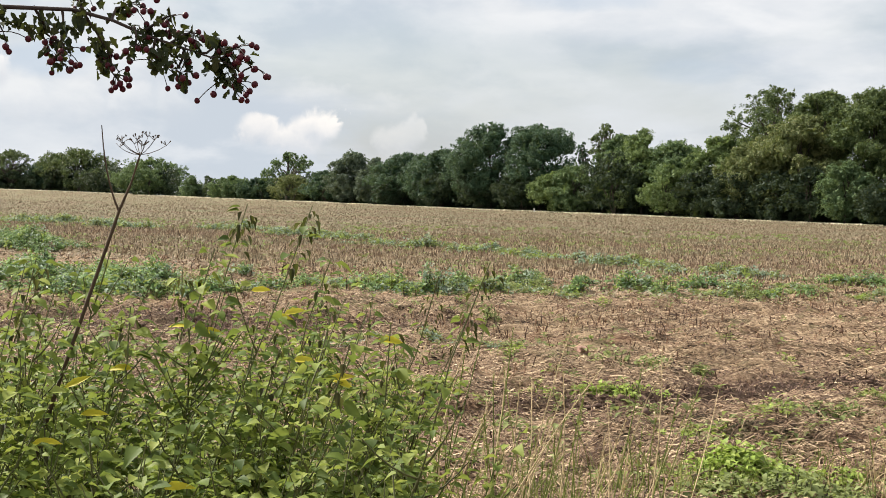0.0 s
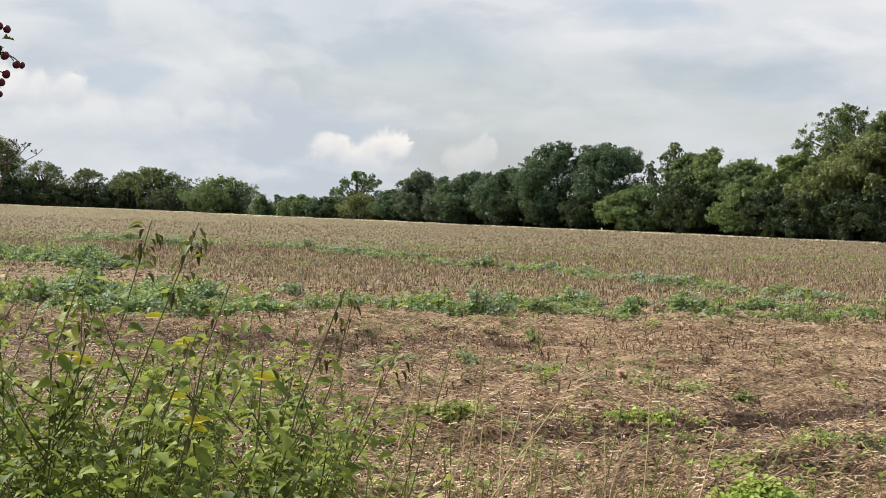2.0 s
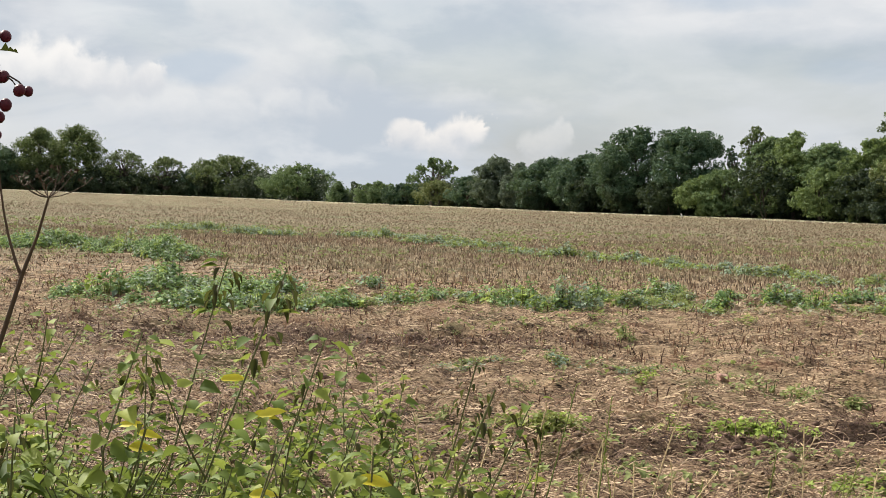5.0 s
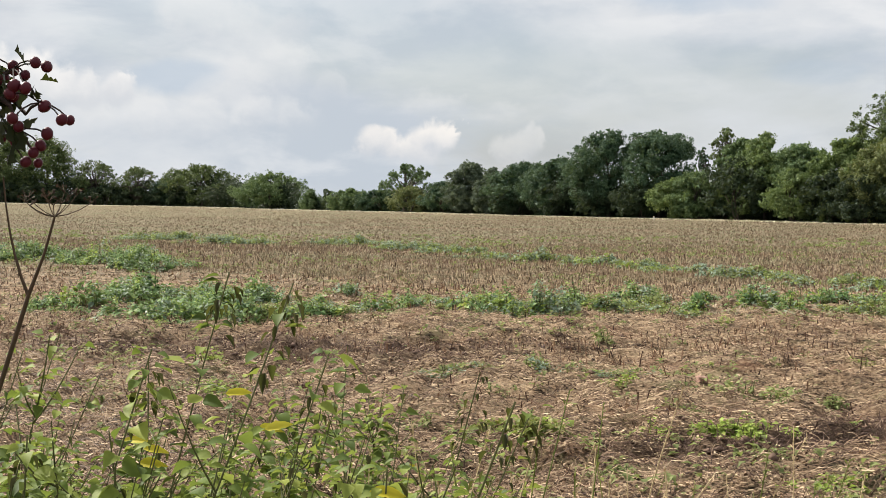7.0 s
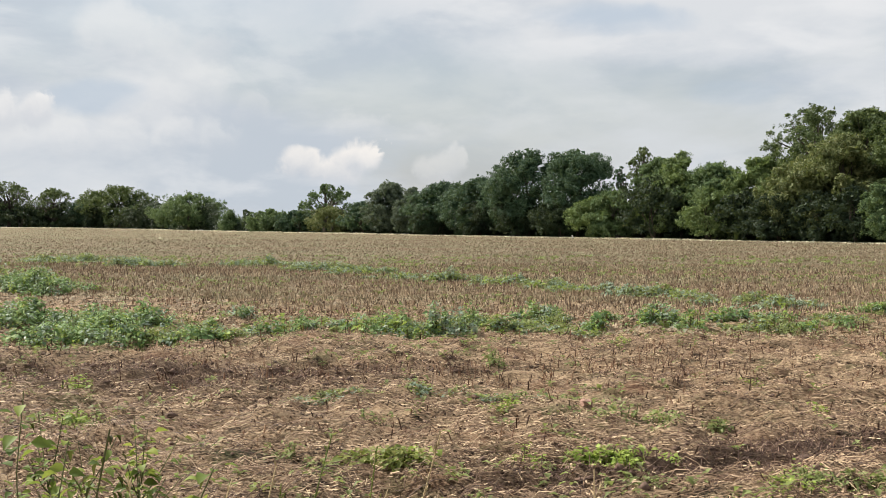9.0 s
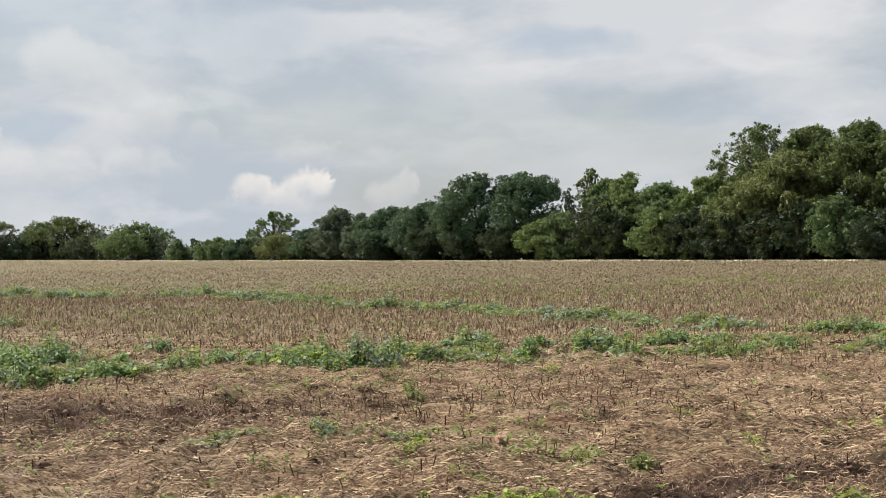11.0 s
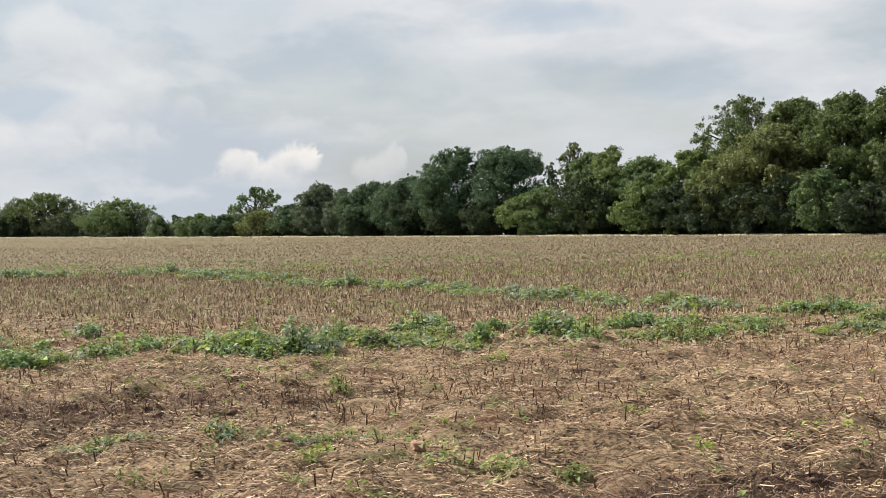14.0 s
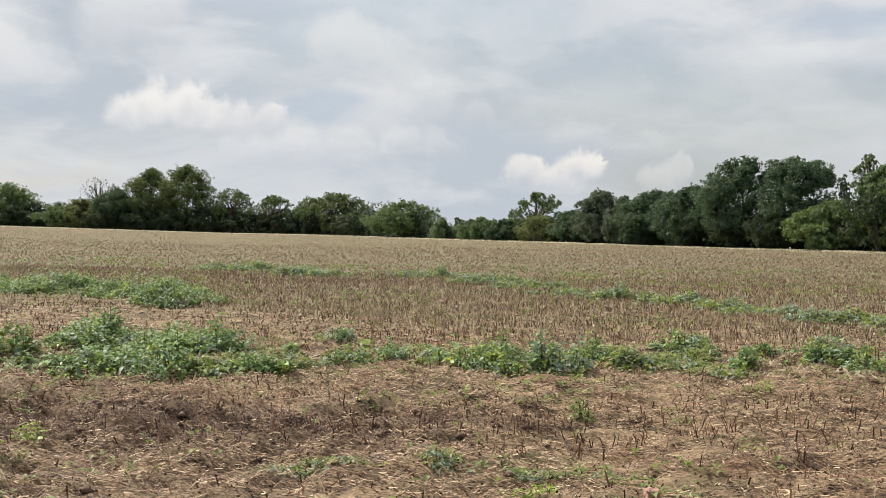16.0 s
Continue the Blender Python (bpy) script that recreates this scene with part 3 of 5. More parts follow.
tree("ash_tree", 9.69, 101.1, 5.8, 2.2, M_LIGHT, 18, "ash with pale yellow green top", low=0.1, ragged=0.9)
tree("hazel_tree", 6.80, 104.6, 5.6, 2.3, M_MID, 19, "mid green hazel with an uneven top", low=0.08)
tree("hazel_tree", 4.52, 107.4, 6.3, 2.3, M_LIGHT, 20, "light green hazel with loose outline", low=0.08)
tree("hazel_tree", 2.91, 109.4, 6.1, 1.9, M_MID, 21, "mid green hazel beside a bare spire", low=0.08)
tree("young_tree", 1.73, 112.0, 7.0, 1.25, M_OAK, 22, "slim tree with a sparse uneven top", low=0.40, clumps=46, leaves=2300, open_crown=True, leaf=0.19, ragged=0.2)
tree("young_tree", 0.01, 113.8, 5.7, 0.75, M_DARK, 23, "thin leaning sapling with a short leafy tip", low=0.45, clumps=26, leaves=1000, open_crown=True, leaf=0.19, ragged=0.2)
tree("sycamore_tree", -3.53, 117.3, 7.5, 3.0, M_DARK, 24, "dark green sycamore with a round dome", low=0.06, clumps=80, leaves=12500)
tree("sycamore_tree", -7.93, 121.6, 7.5, 3.2, M_DARK, 25, "broad dark green sycamore with a domed crown", low=0.06, clumps=80, leaves=12500)
tree("blackthorn_tree", -12.58, 127.5, 5.3, 3.0, M_DARK, 26, "dark blackthorn tree grown into the hedge", low=0.05)
tree("blackthorn_tree", -16.59, 132.5, 5.0, 3.2, M_DARK, 27, "wide dark blackthorn with a lumpy top", low=0.05)
tree("willow_tree", -23.30, 141.6, 5.2, 2.4, M_WILLOW, 28, "grey green willow with a spiky outline", low=0.05, ragged=0.9)
tree("willow_tree", -20.30, 137.3, 4.5, 1.7, M_WILLOW, 29, "small grey green willow in the hedge", low=0.05, ragged=0.9)
tree("hawthorn_bush", -26.94, 145.3, 3.3, 2.2, M_DARK, 30, "low dark hawthorn bush in the hedge", "bush", low=0.02, leaves=5355)
tree("young_ash_tree", -32.81, 154.1, 5.4, 3.1, M_MID, 31, "small tree with separate leafy sprays and thin stems", low=0.30, clumps=34, leaves=5200, open_crown=True, ragged=1.0)
tree("round_bush", -31.25, 149.2, 2.9, 2.3, M_OLIVE, 32, "clipped looking round olive green bush", "bush", low=0.0, clumps=90, leaves=5746, leaf=0.16, ragged=0.2)
tree("hawthorn_bush", -41.19, 162.2, 2.7, 2.9, M_MID, 33, "low mid green hawthorn bush", "bush", low=0.0, leaves=5355)
tree("hawthorn_bush", -36.78, 157.5, 2.5, 2.5, M_DARK, 34, "low dark hawthorn bush", "bush", low=0.0, leaves=5100)
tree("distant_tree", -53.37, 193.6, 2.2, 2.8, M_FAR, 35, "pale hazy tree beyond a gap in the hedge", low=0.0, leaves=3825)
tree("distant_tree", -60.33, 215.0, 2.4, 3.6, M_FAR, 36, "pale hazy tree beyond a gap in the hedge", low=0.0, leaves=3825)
tree("hawthorn_bush", -49.41, 173.1, 2.7, 1.7, M_MID, 37, "small pointed hawthorn bush by a hedge gap", "bush", low=0.0, shape="cone", leaves=2600)
tree("hawthorn_tree", -58.58, 184.1, 5.2, 4.6, M_MID, 38, "rounded hawthorn tree, green with darker base", low=0.04, clumps=90, leaves=8287, leaf=0.26)
tree("hawthorn_tree", -77.19, 206.5, 6.6, 5.7, M_OAK, 39, "wide hawthorn tree with sky showing through", low=0.1, clumps=78, leaves=7182, leaf=0.28)
tree("hawthorn_bush", -82.84, 206.5, 4.6, 2.4, M_DARK, 40, "narrow dark hawthorn bush", "bush", low=0.0, leaves=3187, leaf=0.26)
tree("hawthorn_tree", -88.01, 206.5, 6.1, 3.7, M_OAK, 41, "gappy hawthorn tree with bare lower stems", low=0.28, clumps=48, leaves=3978, leaf=0.26, open_crown=True)
tree("hawthorn_tree", -95.20, 206.5, 7.1, 3.7, M_OAK, 42, "gappy hawthorn tree with leafy top", low=0.25, clumps=54, leaves=4641, leaf=0.26, open_crown=True)
tree("field_oak_tree", -104.42, 208.5, 11.0, 4.3, M_OAK, 43, "tall round-topped oak above the hedge", low=0.08, clumps=90, leaves=9061, leaf=0.28)
tree("field_oak_tree", -110.74, 208.5, 10.2, 4.1, M_OAK, 44, "tall oak with lighter leaves above the hedge", low=0.1, clumps=84, leaves=8287, leaf=0.28)
tree("hawthorn_tree", -116.21, 206.5, 7.0, 3.5, M_DARK, 45, "dark hawthorn tree beside tall oaks", low=0.05, leaves=6630, leaf=0.26)
tree("hawthorn_bush", -122.65, 206.5, 5.0, 3.6, M_OLIVE, 46, "olive brown hawthorn bush with bare twigs", "bush", low=0.0, leaves=5737, leaf=0.26)
tree("bare_tree", -120.79, 209.0, 8.6, 3.2, M_WILLOW, 47, "nearly bare grey tree with thin twigs", low=0.4, clumps=40, leaves=160, open_crown=True)
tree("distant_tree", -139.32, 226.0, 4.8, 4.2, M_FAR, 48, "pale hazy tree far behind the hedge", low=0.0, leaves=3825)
tree("hawthorn_tree", -137.63, 207.5, 7.3, 4.6, M_MID, 49, "wide hawthorn tree, mid green", low=0.04, leaves=7140, leaf=0.28)
tree("hawthorn_tree", -147.27, 207.5, 7.3, 4.6, M_DARK, 50, "wide dark hawthorn tree", low=0.04, leaves=6630, leaf=0.28)

SHRUB = "leafy shrub at the foot of the trees"
# the dark green ones wear the shade-darkened leaves, for a dark band low down
for sx, sy, sh, sr, sm, word in (
    (16.05, 89.6, 3.9, 1.7, M_MID, "lighter green elder"), (18.03, 85.6, 2.9, 2.0, M_SHADED_FOOT, "dark green"), (14.25, 91.6, 3.5, 1.8, M_SHADED_FOOT, "dark green"),
    (12.45, 93.9, 3.3, 1.9, M_SHADED_FOOT, "dark green"), (10.35, 96.5, 3.4, 1.9, M_SHADED_FOOT, "dark green"), (8.35, 99.1, 3.4, 1.9, M_SHADED_FOOT, "dark green"),
    (6.17, 101.8, 3.7, 1.9, M_LIGHT, "yellow green"), (2.39, 106.7, 4.7, 2.6, M_SHADED_FOOT, "tall dark green"), (-0.33, 110.1, 3.8, 1.9, M_MID, "mid green"),
    (-2.23, 111.5, 3.2, 1.9, M_LIGHT, "yellow green"), (-5.02, 115.9, 3.2, 2.1, M_SHADED_FOOT, "dark green"), (-8.82, 120.7, 3.1, 2.2, M_SHADED_FOOT, "dark green"),
    (-12.72, 125.7, 3.1, 2.2, M_SHADED_FOOT, "dark green"), (-17.33, 131.5, 3.0, 2.1, M_SHADED_FOOT, "dark green"), (20.03, 83.2, 3.0, 2.0, M_SHADED_FOOT, "dark green"),
    (-70.75, 198.0, 3.0, 3.2, M_SHADED_FOOT, "dark green"), (-81.26, 204.5, 3.4, 3.0, M_SHADED_FOOT, "dark green"), (-87.27, 204.5, 2.8, 3.0, M_SHADED_FOOT, "dark green"), (-92.27, 204.5, 3.2, 3.0, M_SHADED_FOOT, "dark green"),
    (-98.26, 204.5, 3.6, 3.2, M_SHADED_FOOT, "dark green"), (-104.28, 204.5, 3.2, 3.4, M_SHADED_FOOT, "dark green"), (-110.27, 204.5, 3.4, 3.2, M_SHADED_FOOT, "dark green"), (-117.28, 204.5, 3.2, 3.2, M_SHADED_FOOT, "dark green"),
    (-127.28, 204.5, 3.6, 3.4, M_MID, "mid green"), (-133.29, 204.5, 3.2, 3.4, M_SHADED_FOOT, "dark green"), (-143.34, 204.5, 3.4, 3.4, M_SHADED_FOOT, "dark green"),
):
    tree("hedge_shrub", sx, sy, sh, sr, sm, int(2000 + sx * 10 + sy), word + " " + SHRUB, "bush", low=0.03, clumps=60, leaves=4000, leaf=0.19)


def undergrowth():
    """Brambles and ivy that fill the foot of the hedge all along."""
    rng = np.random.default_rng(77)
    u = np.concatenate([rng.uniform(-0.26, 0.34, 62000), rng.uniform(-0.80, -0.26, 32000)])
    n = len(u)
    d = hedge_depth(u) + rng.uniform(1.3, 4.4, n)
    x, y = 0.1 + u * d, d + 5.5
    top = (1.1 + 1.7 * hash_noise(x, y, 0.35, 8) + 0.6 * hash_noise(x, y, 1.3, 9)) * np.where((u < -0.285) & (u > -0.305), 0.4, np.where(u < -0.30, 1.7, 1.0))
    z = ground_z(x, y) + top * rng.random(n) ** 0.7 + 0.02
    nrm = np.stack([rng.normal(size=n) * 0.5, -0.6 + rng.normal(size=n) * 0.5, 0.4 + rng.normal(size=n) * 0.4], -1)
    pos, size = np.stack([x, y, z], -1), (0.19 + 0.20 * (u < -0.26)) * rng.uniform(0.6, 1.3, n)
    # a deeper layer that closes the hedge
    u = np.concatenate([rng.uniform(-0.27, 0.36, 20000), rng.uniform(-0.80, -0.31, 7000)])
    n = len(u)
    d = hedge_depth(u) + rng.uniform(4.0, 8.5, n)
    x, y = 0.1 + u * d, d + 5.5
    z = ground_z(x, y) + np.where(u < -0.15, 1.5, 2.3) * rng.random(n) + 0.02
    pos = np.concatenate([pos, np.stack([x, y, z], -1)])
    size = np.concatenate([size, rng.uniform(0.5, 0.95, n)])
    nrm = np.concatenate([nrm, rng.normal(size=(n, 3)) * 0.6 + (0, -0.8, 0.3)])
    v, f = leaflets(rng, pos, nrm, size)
    # hedge-foot shade comes from the leaf colour as well as the layering
    tagged(new("bramble_undergrowth", mesh_arrays("bramble_undergrowth", v, f, M_SHADED_FOOT)), "tangled brambles along the hedge foot, coloured dark for the shade there", "undergrowth", kind="stuff")


undergrowth()


# ---- the field ----
def stalks(rng, x, y, height, radius, tilt, mat_name_mesh, mat, sides=3):
    """Cut stalks that stand on the ground, each a thin tapered prism."""
    n = len(x)
    z = ground_at(x, y) - 0.01
    base = np.stack([x, y, z], -1)
    lean = np.stack([rng.normal(size=n) * tilt, rng.normal(size=n) * tilt, np.ones(n)], -1)
    top = base + unit(lean) * np.asarray(height).reshape(-1, 1)
    a0 = rng.uniform(0, 6.28, n)
    vs = []
    for centre, k in ((base, 1.0), (top, 0.8)):
        for s in range(sides):
            a = a0 + s * 2 * np.pi / sides
            vs.append(centre + np.stack([np.cos(a), np.sin(a), np.zeros(n)], -1) * (np.asarray(radius) * k).reshape(-1, 1))
    v = np.stack(vs, 1).reshape(-1, 3)
    q = np.array([[s, (s + 1) % sides, sides + (s + 1) % sides, sides + s] for s in range(sides)])
    f = (np.arange(n)[:, None, None] * 2 * sides + q[None]).reshape(-1, 4)
    return mesh_arrays(mat_name_mesh, v, f, mat)


def weed_band(x, y):
    """How near a place is to the line of green regrowth between bare margin and standing stubble."""
    line = 23.0 + 0.155 * (x + 3.0)
    return np.where(x < -4.2, np.exp(-((y - 22.3) / 2.2) ** 2), np.exp(-((y - line) / 1.6) ** 2))


def build_stubble():
    rng = np.random.default_rng(5)
    # near: rows of single stalks past the weed band
    n = 120000
    y = 14 + 34 * rng.random(n) ** 0.9
    x = rng.uniform(-0.62, 0.32, n) * (y - 5.0)
    across = x * 0.12 + y * 0.993 + 0.12 * hash_noise(x, y, 0.4, 28)
    row = np.abs(((across / 0.36) % 1.0) - 0.5) * 2
    edge = np.where(x < -3.0, 24.8 - 0.7 * (x + 3.0), 24.8 + 0.04 * (x + 3.0))
    stand = np.clip((y - edge) / 1.6, 0.0, 1.0)
    patchy = hash_noise(x, y, 0.45, 21) * 0.6 + hash_noise(x, y, 1.6, 22) * 0.4
    tuft = hash_noise(x, y, 0.7, 25) * 0.5 + hash_noise(x, y, 2.2, 26) * 0.5
    margin = np.where((y > 17.4) & (tuft > 0.45), 0.09 + 6.5 * row**4 * (tuft - 0.40), np.where(y > 13, 0.045, 0.015))
    keep = rng.random(n) < np.maximum(stand * (0.42 + 0.8 * row**2) * (0.50 + 0.8 * patchy), margin)
    x, y, stand = x[keep], y[keep], stand[keep]
    k = len(x)
    h = np.where(stand < 0.5, rng.uniform(0.04, 0.115, k), rng.uniform(0.045, 0.115, k)) * (0.8 + 0.4 * hash_noise(x, y, 0.8, 23))
    margin = (stand < 0.5) & (rng.random(k) < 0.8)
    k2 = int(margin.sum())
    me = stalks(rng, x[margin], y[margin], h[margin], rng.uniform(0.0036, 0.0068, k2), 0.32, "broken_stubble", M_SNAP, 4)
    tagged(new("broken_stubble", me), "dark snapped stalk ends standing on the bare margin", "stubble", kind="stuff")
    x, y, h = x[stand >= 0.5], y[stand >= 0.5], h[stand >= 0.5]
    k = len(x)
    me = stalks(rng, x, y, h, rng.uniform(0.0050, 0.0095, k) * (1.0 + 0.25 * np.clip((y - 25) / 15, 0, 1)), 0.30, "stubble", M_STUB, 3)
    tagged(new("stubble", me), "short cut brown rapeseed stubble standing in rows", "stubble", kind="stuff")
    # far: shorter looking tufts out to the hedge, in drill rows
    n = 120000
    u = rng.uniform(-0.80, 0.36, n)
    d = 36 + (hedge_depth(u) * 0.95 - 36) * rng.random(n) ** 1.2
    x, y = 0.1 + u * d, d + 5.5
    across = x * 0.12 + y * 0.993 + 0.8 * hash_noise(x, y, 0.15, 29)
    row = np.abs(((across / 1.9) % 1.0) - 0.5) * 2
    keep = (rng.random(n) < 0.30 + 0.85 * row**2) & (rng.random(n) < 0.45 + 0.9 * hash_noise(x, y, 0.25, 24))
    x, y, d = x[keep], y[keep], d[keep]
    k = len(x)
    me = stalks(rng, x, y, rng.uniform(0.035, 0.085, k), rng.uniform(0.007, 0.014, k) * (1 + d / 90), 0.45, "far_stubble", M_STUB_FAR, 3)
    tagged(new("far_stubble", me), "rows of cut stubble reaching to the hedge", "stubble", kind="stuff")
    # uncut pale grass along the foot of the hedge
    n = 14000
    u = np.concatenate([rng.uniform(-0.27, 0.34, 9000), rng.uniform(-0.80, -0.27, 5000)])
    d = hedge_depth(u) * rng.uniform(0.955, 0.995, n)
    x, y = 0.1 + u * d, d + 5.5
    tall = 0.5 + 0.8 * hash_noise(x, y, 0.3, 27)
    me = stalks(rng, x, y, rng.uniform(0.05, 0.12, n) * tall, rng.uniform(0.04, 0.08, n), 0.9, "edge_grass", M_EDGE, 3)
    tagged(new("edge_grass", me), "narrow strip of pale dry grass along the hedge foot", "grass", kind="stuff")
    # flattened bits between the stalks
    n = 62000
    u = rng.uniform(-0.70, 0.34, n)
    d = 17 + 75 * rng.random(n) ** 1.3
    keep = d < hedge_depth(u) - 2
    u, d = u[keep], d[keep]
    x, y = 0.1 + u * d, d + 5.5
    k = len(x)
    nrm = np.stack([rng.normal(size=k) * 0.5, rng.normal(size=k) * 0.5, np.ones(k)], -1)
    v, f = leaf_quads(rng, np.stack([x, y, ground_at(x, y) + rng.uniform(0.01, 0.05, k)], -1), nrm, rng.uniform(0.04, 0.13, k) * (1 + d / 120), 0.22)
    tagged(new("flattened_straw", mesh_arrays("flattened_straw", v, f, M_STUB_FAR)), "flattened straw and dead leaves between stubble rows", "straw", kind="stuff")


def build_straw():
    """Broken stalks lying flat on the bare margin."""
    rng = np.random.default_rng(6)
    n = 230000
    y = 9.6 + 17.5 * rng.random(n) ** 1.25
    x = rng.uniform(-0.56, 0.30, n) * (y - 3.6)
    dens = np.clip((0.30 * hash_noise(x, y, 0.6, 31) + 0.40 * hash_noise(x, y, 2.1, 32) + 0.30 * hash_noise(x, y, 5.5, 34) - 0.36) * 5, 0.07, 1)
    dens = np.maximum(dens, 0.85 * np.clip((13.0 - y) / 0.8, 0, 1))
    keep = rng.random(n) < dens * np.clip(1.15 - 0.95 * damp_soil(x, y), 0.12, 1) * np.where(y > 22, 0.6, 1.0)
    x, y = x[keep], y[keep]
    n = len(x)
    z = ground_at(x, y) + rng.uniform(0.002, 0.060, n) * rng.random(n)
    main = 0.10 + 1.1 * (hash_noise(x, y, 0.3, 33) - 0.5)
    a = np.where(rng.random(n) < 0.55, main + rng.normal(size=n) * 0.5, rng.uniform(0, 3.14, n))
    d = np.stack([np.cos(a), np.sin(a), rng.normal(size=n) * 0.30], -1)
    ln = np.minimum(rng.gamma(1.5, 0.017, n) + 0.010, 0.11)
    wd = np.minimum(rng.gamma(3.0, 0.00042, n) + 0.0007, 0.0030)
    side = unit(np.cross(d, np.array([0, 0, 1.0])))
    p = np.stack([x, y, z], -1)
    bow = np.stack([rng.normal(size=n) * 0.1, rng.normal(size=n) * 0.1, np.abs(rng.normal(size=n)) * 0.10], -1) * ln[:, None]
    rows = [p - d * ln[:, None] / 2, p + d * ln[:, None] / 2 + bow * 0.4]
    upv = np.array([0, 0, 1.0])
    vs = []
    for r in rows:
        vs += [r - side * wd[:, None], r + upv * wd[:, None] * 1.8, r + side * wd[:, None]]
    v = np.stack(vs, 1).reshape(-1, 3)
    q = np.array([[0, 1, 4, 3], [1, 2, 5, 4]])
    f = (np.arange(n)[:, None, None] * 6 + q[None]).reshape(-1, 4)
    tagged(new("broken_straw", mesh_arrays("broken_straw", v, f, M_STRAW)), "broken pale and brown straw scattered over the soil", "straw", kind="stuff")


def litter():
    """Crumpled dead leaves, pods and crumbs between the straw."""
    rng = np.random.default_rng(36)
    n = 150000
    y = 9.8 + 16 * rng.random(n) ** 1.2
    x = rng.uniform(-0.56, 0.30, n) * (y - 3.6)
    keep = rng.random(n) < (1 - 0.5 * damp_soil(x, y)) * (0.30 + 1.1 * (hash_noise(x, y, 1.1, 37) * 0.6 + hash_noise(x, y, 5.0, 38) * 0.4 - 0.2))
    x, y = x[keep], y[keep]
    n = len(x)
    nrm = np.stack([rng.normal(size=n) * 0.8, rng.normal(size=n) * 0.8, np.ones(n) * 0.7], -1)
    pos = np.stack([x, y, ground_at(x, y) + rng.uniform(0.004, 0.04, n) * rng.random(n)], -1)
    v, f = leaf_quads(rng, pos, nrm, rng.uniform(0.010, 0.034, n), 0.5)
    m = stem_material("dead_litter", [(0.0, (0.022, 0.014, 0.010)), (0.32, (0.085, 0.052, 0.033)), (0.62, (0.350, 0.245, 0.154)), (1.0, (0.540, 0.420, 0.280))], 0.85, 20.0)
    tagged(new("dead_litter", mesh_arrays("dead_litter", v, f, m)), "crumbly brown dead leaves and pods on the soil", "litter", kind="stuff")


def matted_stalks():
    """Long thin stalks, bowed and lying over one another in swathes."""
    rng = np.random.default_rng(46)
    n = 28000
    y = 10.0 + 13 * rng.random(n) ** 1.3
    x = rng.uniform(-0.50, 0.30, n) * (y - 3.6)
    keep = rng.random(n) < (1 - 0.75 * damp_soil(x, y)) * np.clip((hash_noise(x, y, 0.55, 47) * 0.6 + hash_noise(x, y, 1.7, 48) * 0.4 - 0.34) * 4, 0.06, 1)
    x, y = x[keep], y[keep]
    n = len(x)
    a = 0.15 + 1.6 * (hash_noise(x, y, 0.4, 49) - 0.5) + rng.normal(size=n) * 0.40
    ln = rng.uniform(0.07, 0.24, n)
    wd = rng.uniform(0.0011, 0.0026, n)
    curl = rng.normal(size=n) * 0.9
    lift = rng.uniform(0.005, 0.045, n)
    upv = np.array([0, 0, 1.0])
    vs = []
    px_, py_ = x.copy(), y.copy()
    for j in range(4):
        aa = a + curl * (j / 3 - 0.5)
        z = ground_at(px_, py_) + 0.004 + lift * (0.3 + math.sin(j * 1.05)) + 0.01 * rng.random(n)
        c = np.stack([px_, py_, z], -1)
        side = np.stack([-np.sin(aa), np.cos(aa), np.zeros(n)], -1)
        vs += [c - side * wd[:, None], c + upv * wd[:, None] * 1.6, c + side * wd[:, None]]
        px_, py_ = px_ + np.cos(aa) * ln / 3, py_ + np.sin(aa) * ln / 3
    v = np.stack(vs, 1).reshape(-1, 3)
    q = np.array([[3 * j + b, 3 * j + b + 1, 3 * j + b + 4, 3 * j + b + 3] for j in range(3) for b in (0, 1)])
    f = (np.arange(n)[:, None, None] * 12 + q[None]).reshape(-1, 4)
    m = stem_material("matted_stalks", [(0.0, (0.025, 0.014, 0.010)), (0.45, (0.120, 0.070, 0.045)), (0.8, (0.300, 0.200, 0.126)), (1.0, (0.620, 0.480, 0.315))], 0.75, 6.0)
    tagged(new("matted_stalks", mesh_arrays("matted_stalks", v, f, m)), "long bowed reddish brown stalks matted on the soil", "straw", kind="stuff")


def clods():
    """Lumps of turned soil on the churned strips."""
    rng = np.random.default_rng(16)
    n = 24000
    y = rng.uniform(11, 24, n)
    x = rng.uniform(-0.55, 0.3, n) * (y - 3.6)
    keep = rng.random(n) < 0.03 + 0.9 * damp_soil(x, y)
    x, y = x[keep], y[keep]
    n = len(x)
    s = rng.gamma(1.6, 0.007, n) + 0.006
    c = np.stack([x, y, ground_at(x, y) + s * 0.2], -1)
    oct_ = np.array([[1, 0, 0], [0, 1, 0], [-1, 0, 0], [0, -1, 0], [0, 0, 0.6], [0, 0, -0.6]], float)
    v = c[:, None] + oct_[None] * (s[:, None, None] * rng.uniform(0.55, 1.45, (n, 6, 1)))
    q = np.array([[0, 1, 4], [1, 2, 4], [2, 3, 4], [3, 0, 4], [1, 0, 5], [2, 1, 5], [3, 2, 5], [0, 3, 5]])
    f = (np.arange(n)[:, None, None] * 6 + q[None]).reshape(-1, 3)
    m = stem_material("soil_clods", [(0.0, (0.050, 0.032, 0.025)), (1.0, (0.200, 0.130, 0.095))], 0.95, 30.0)
    tagged(new("soil_clods", mesh_arrays("soil_clods", v.reshape(-1, 3), f, m)), "crumbled dark soil clods on churned wheel tracks", "soil", kind="stuff")


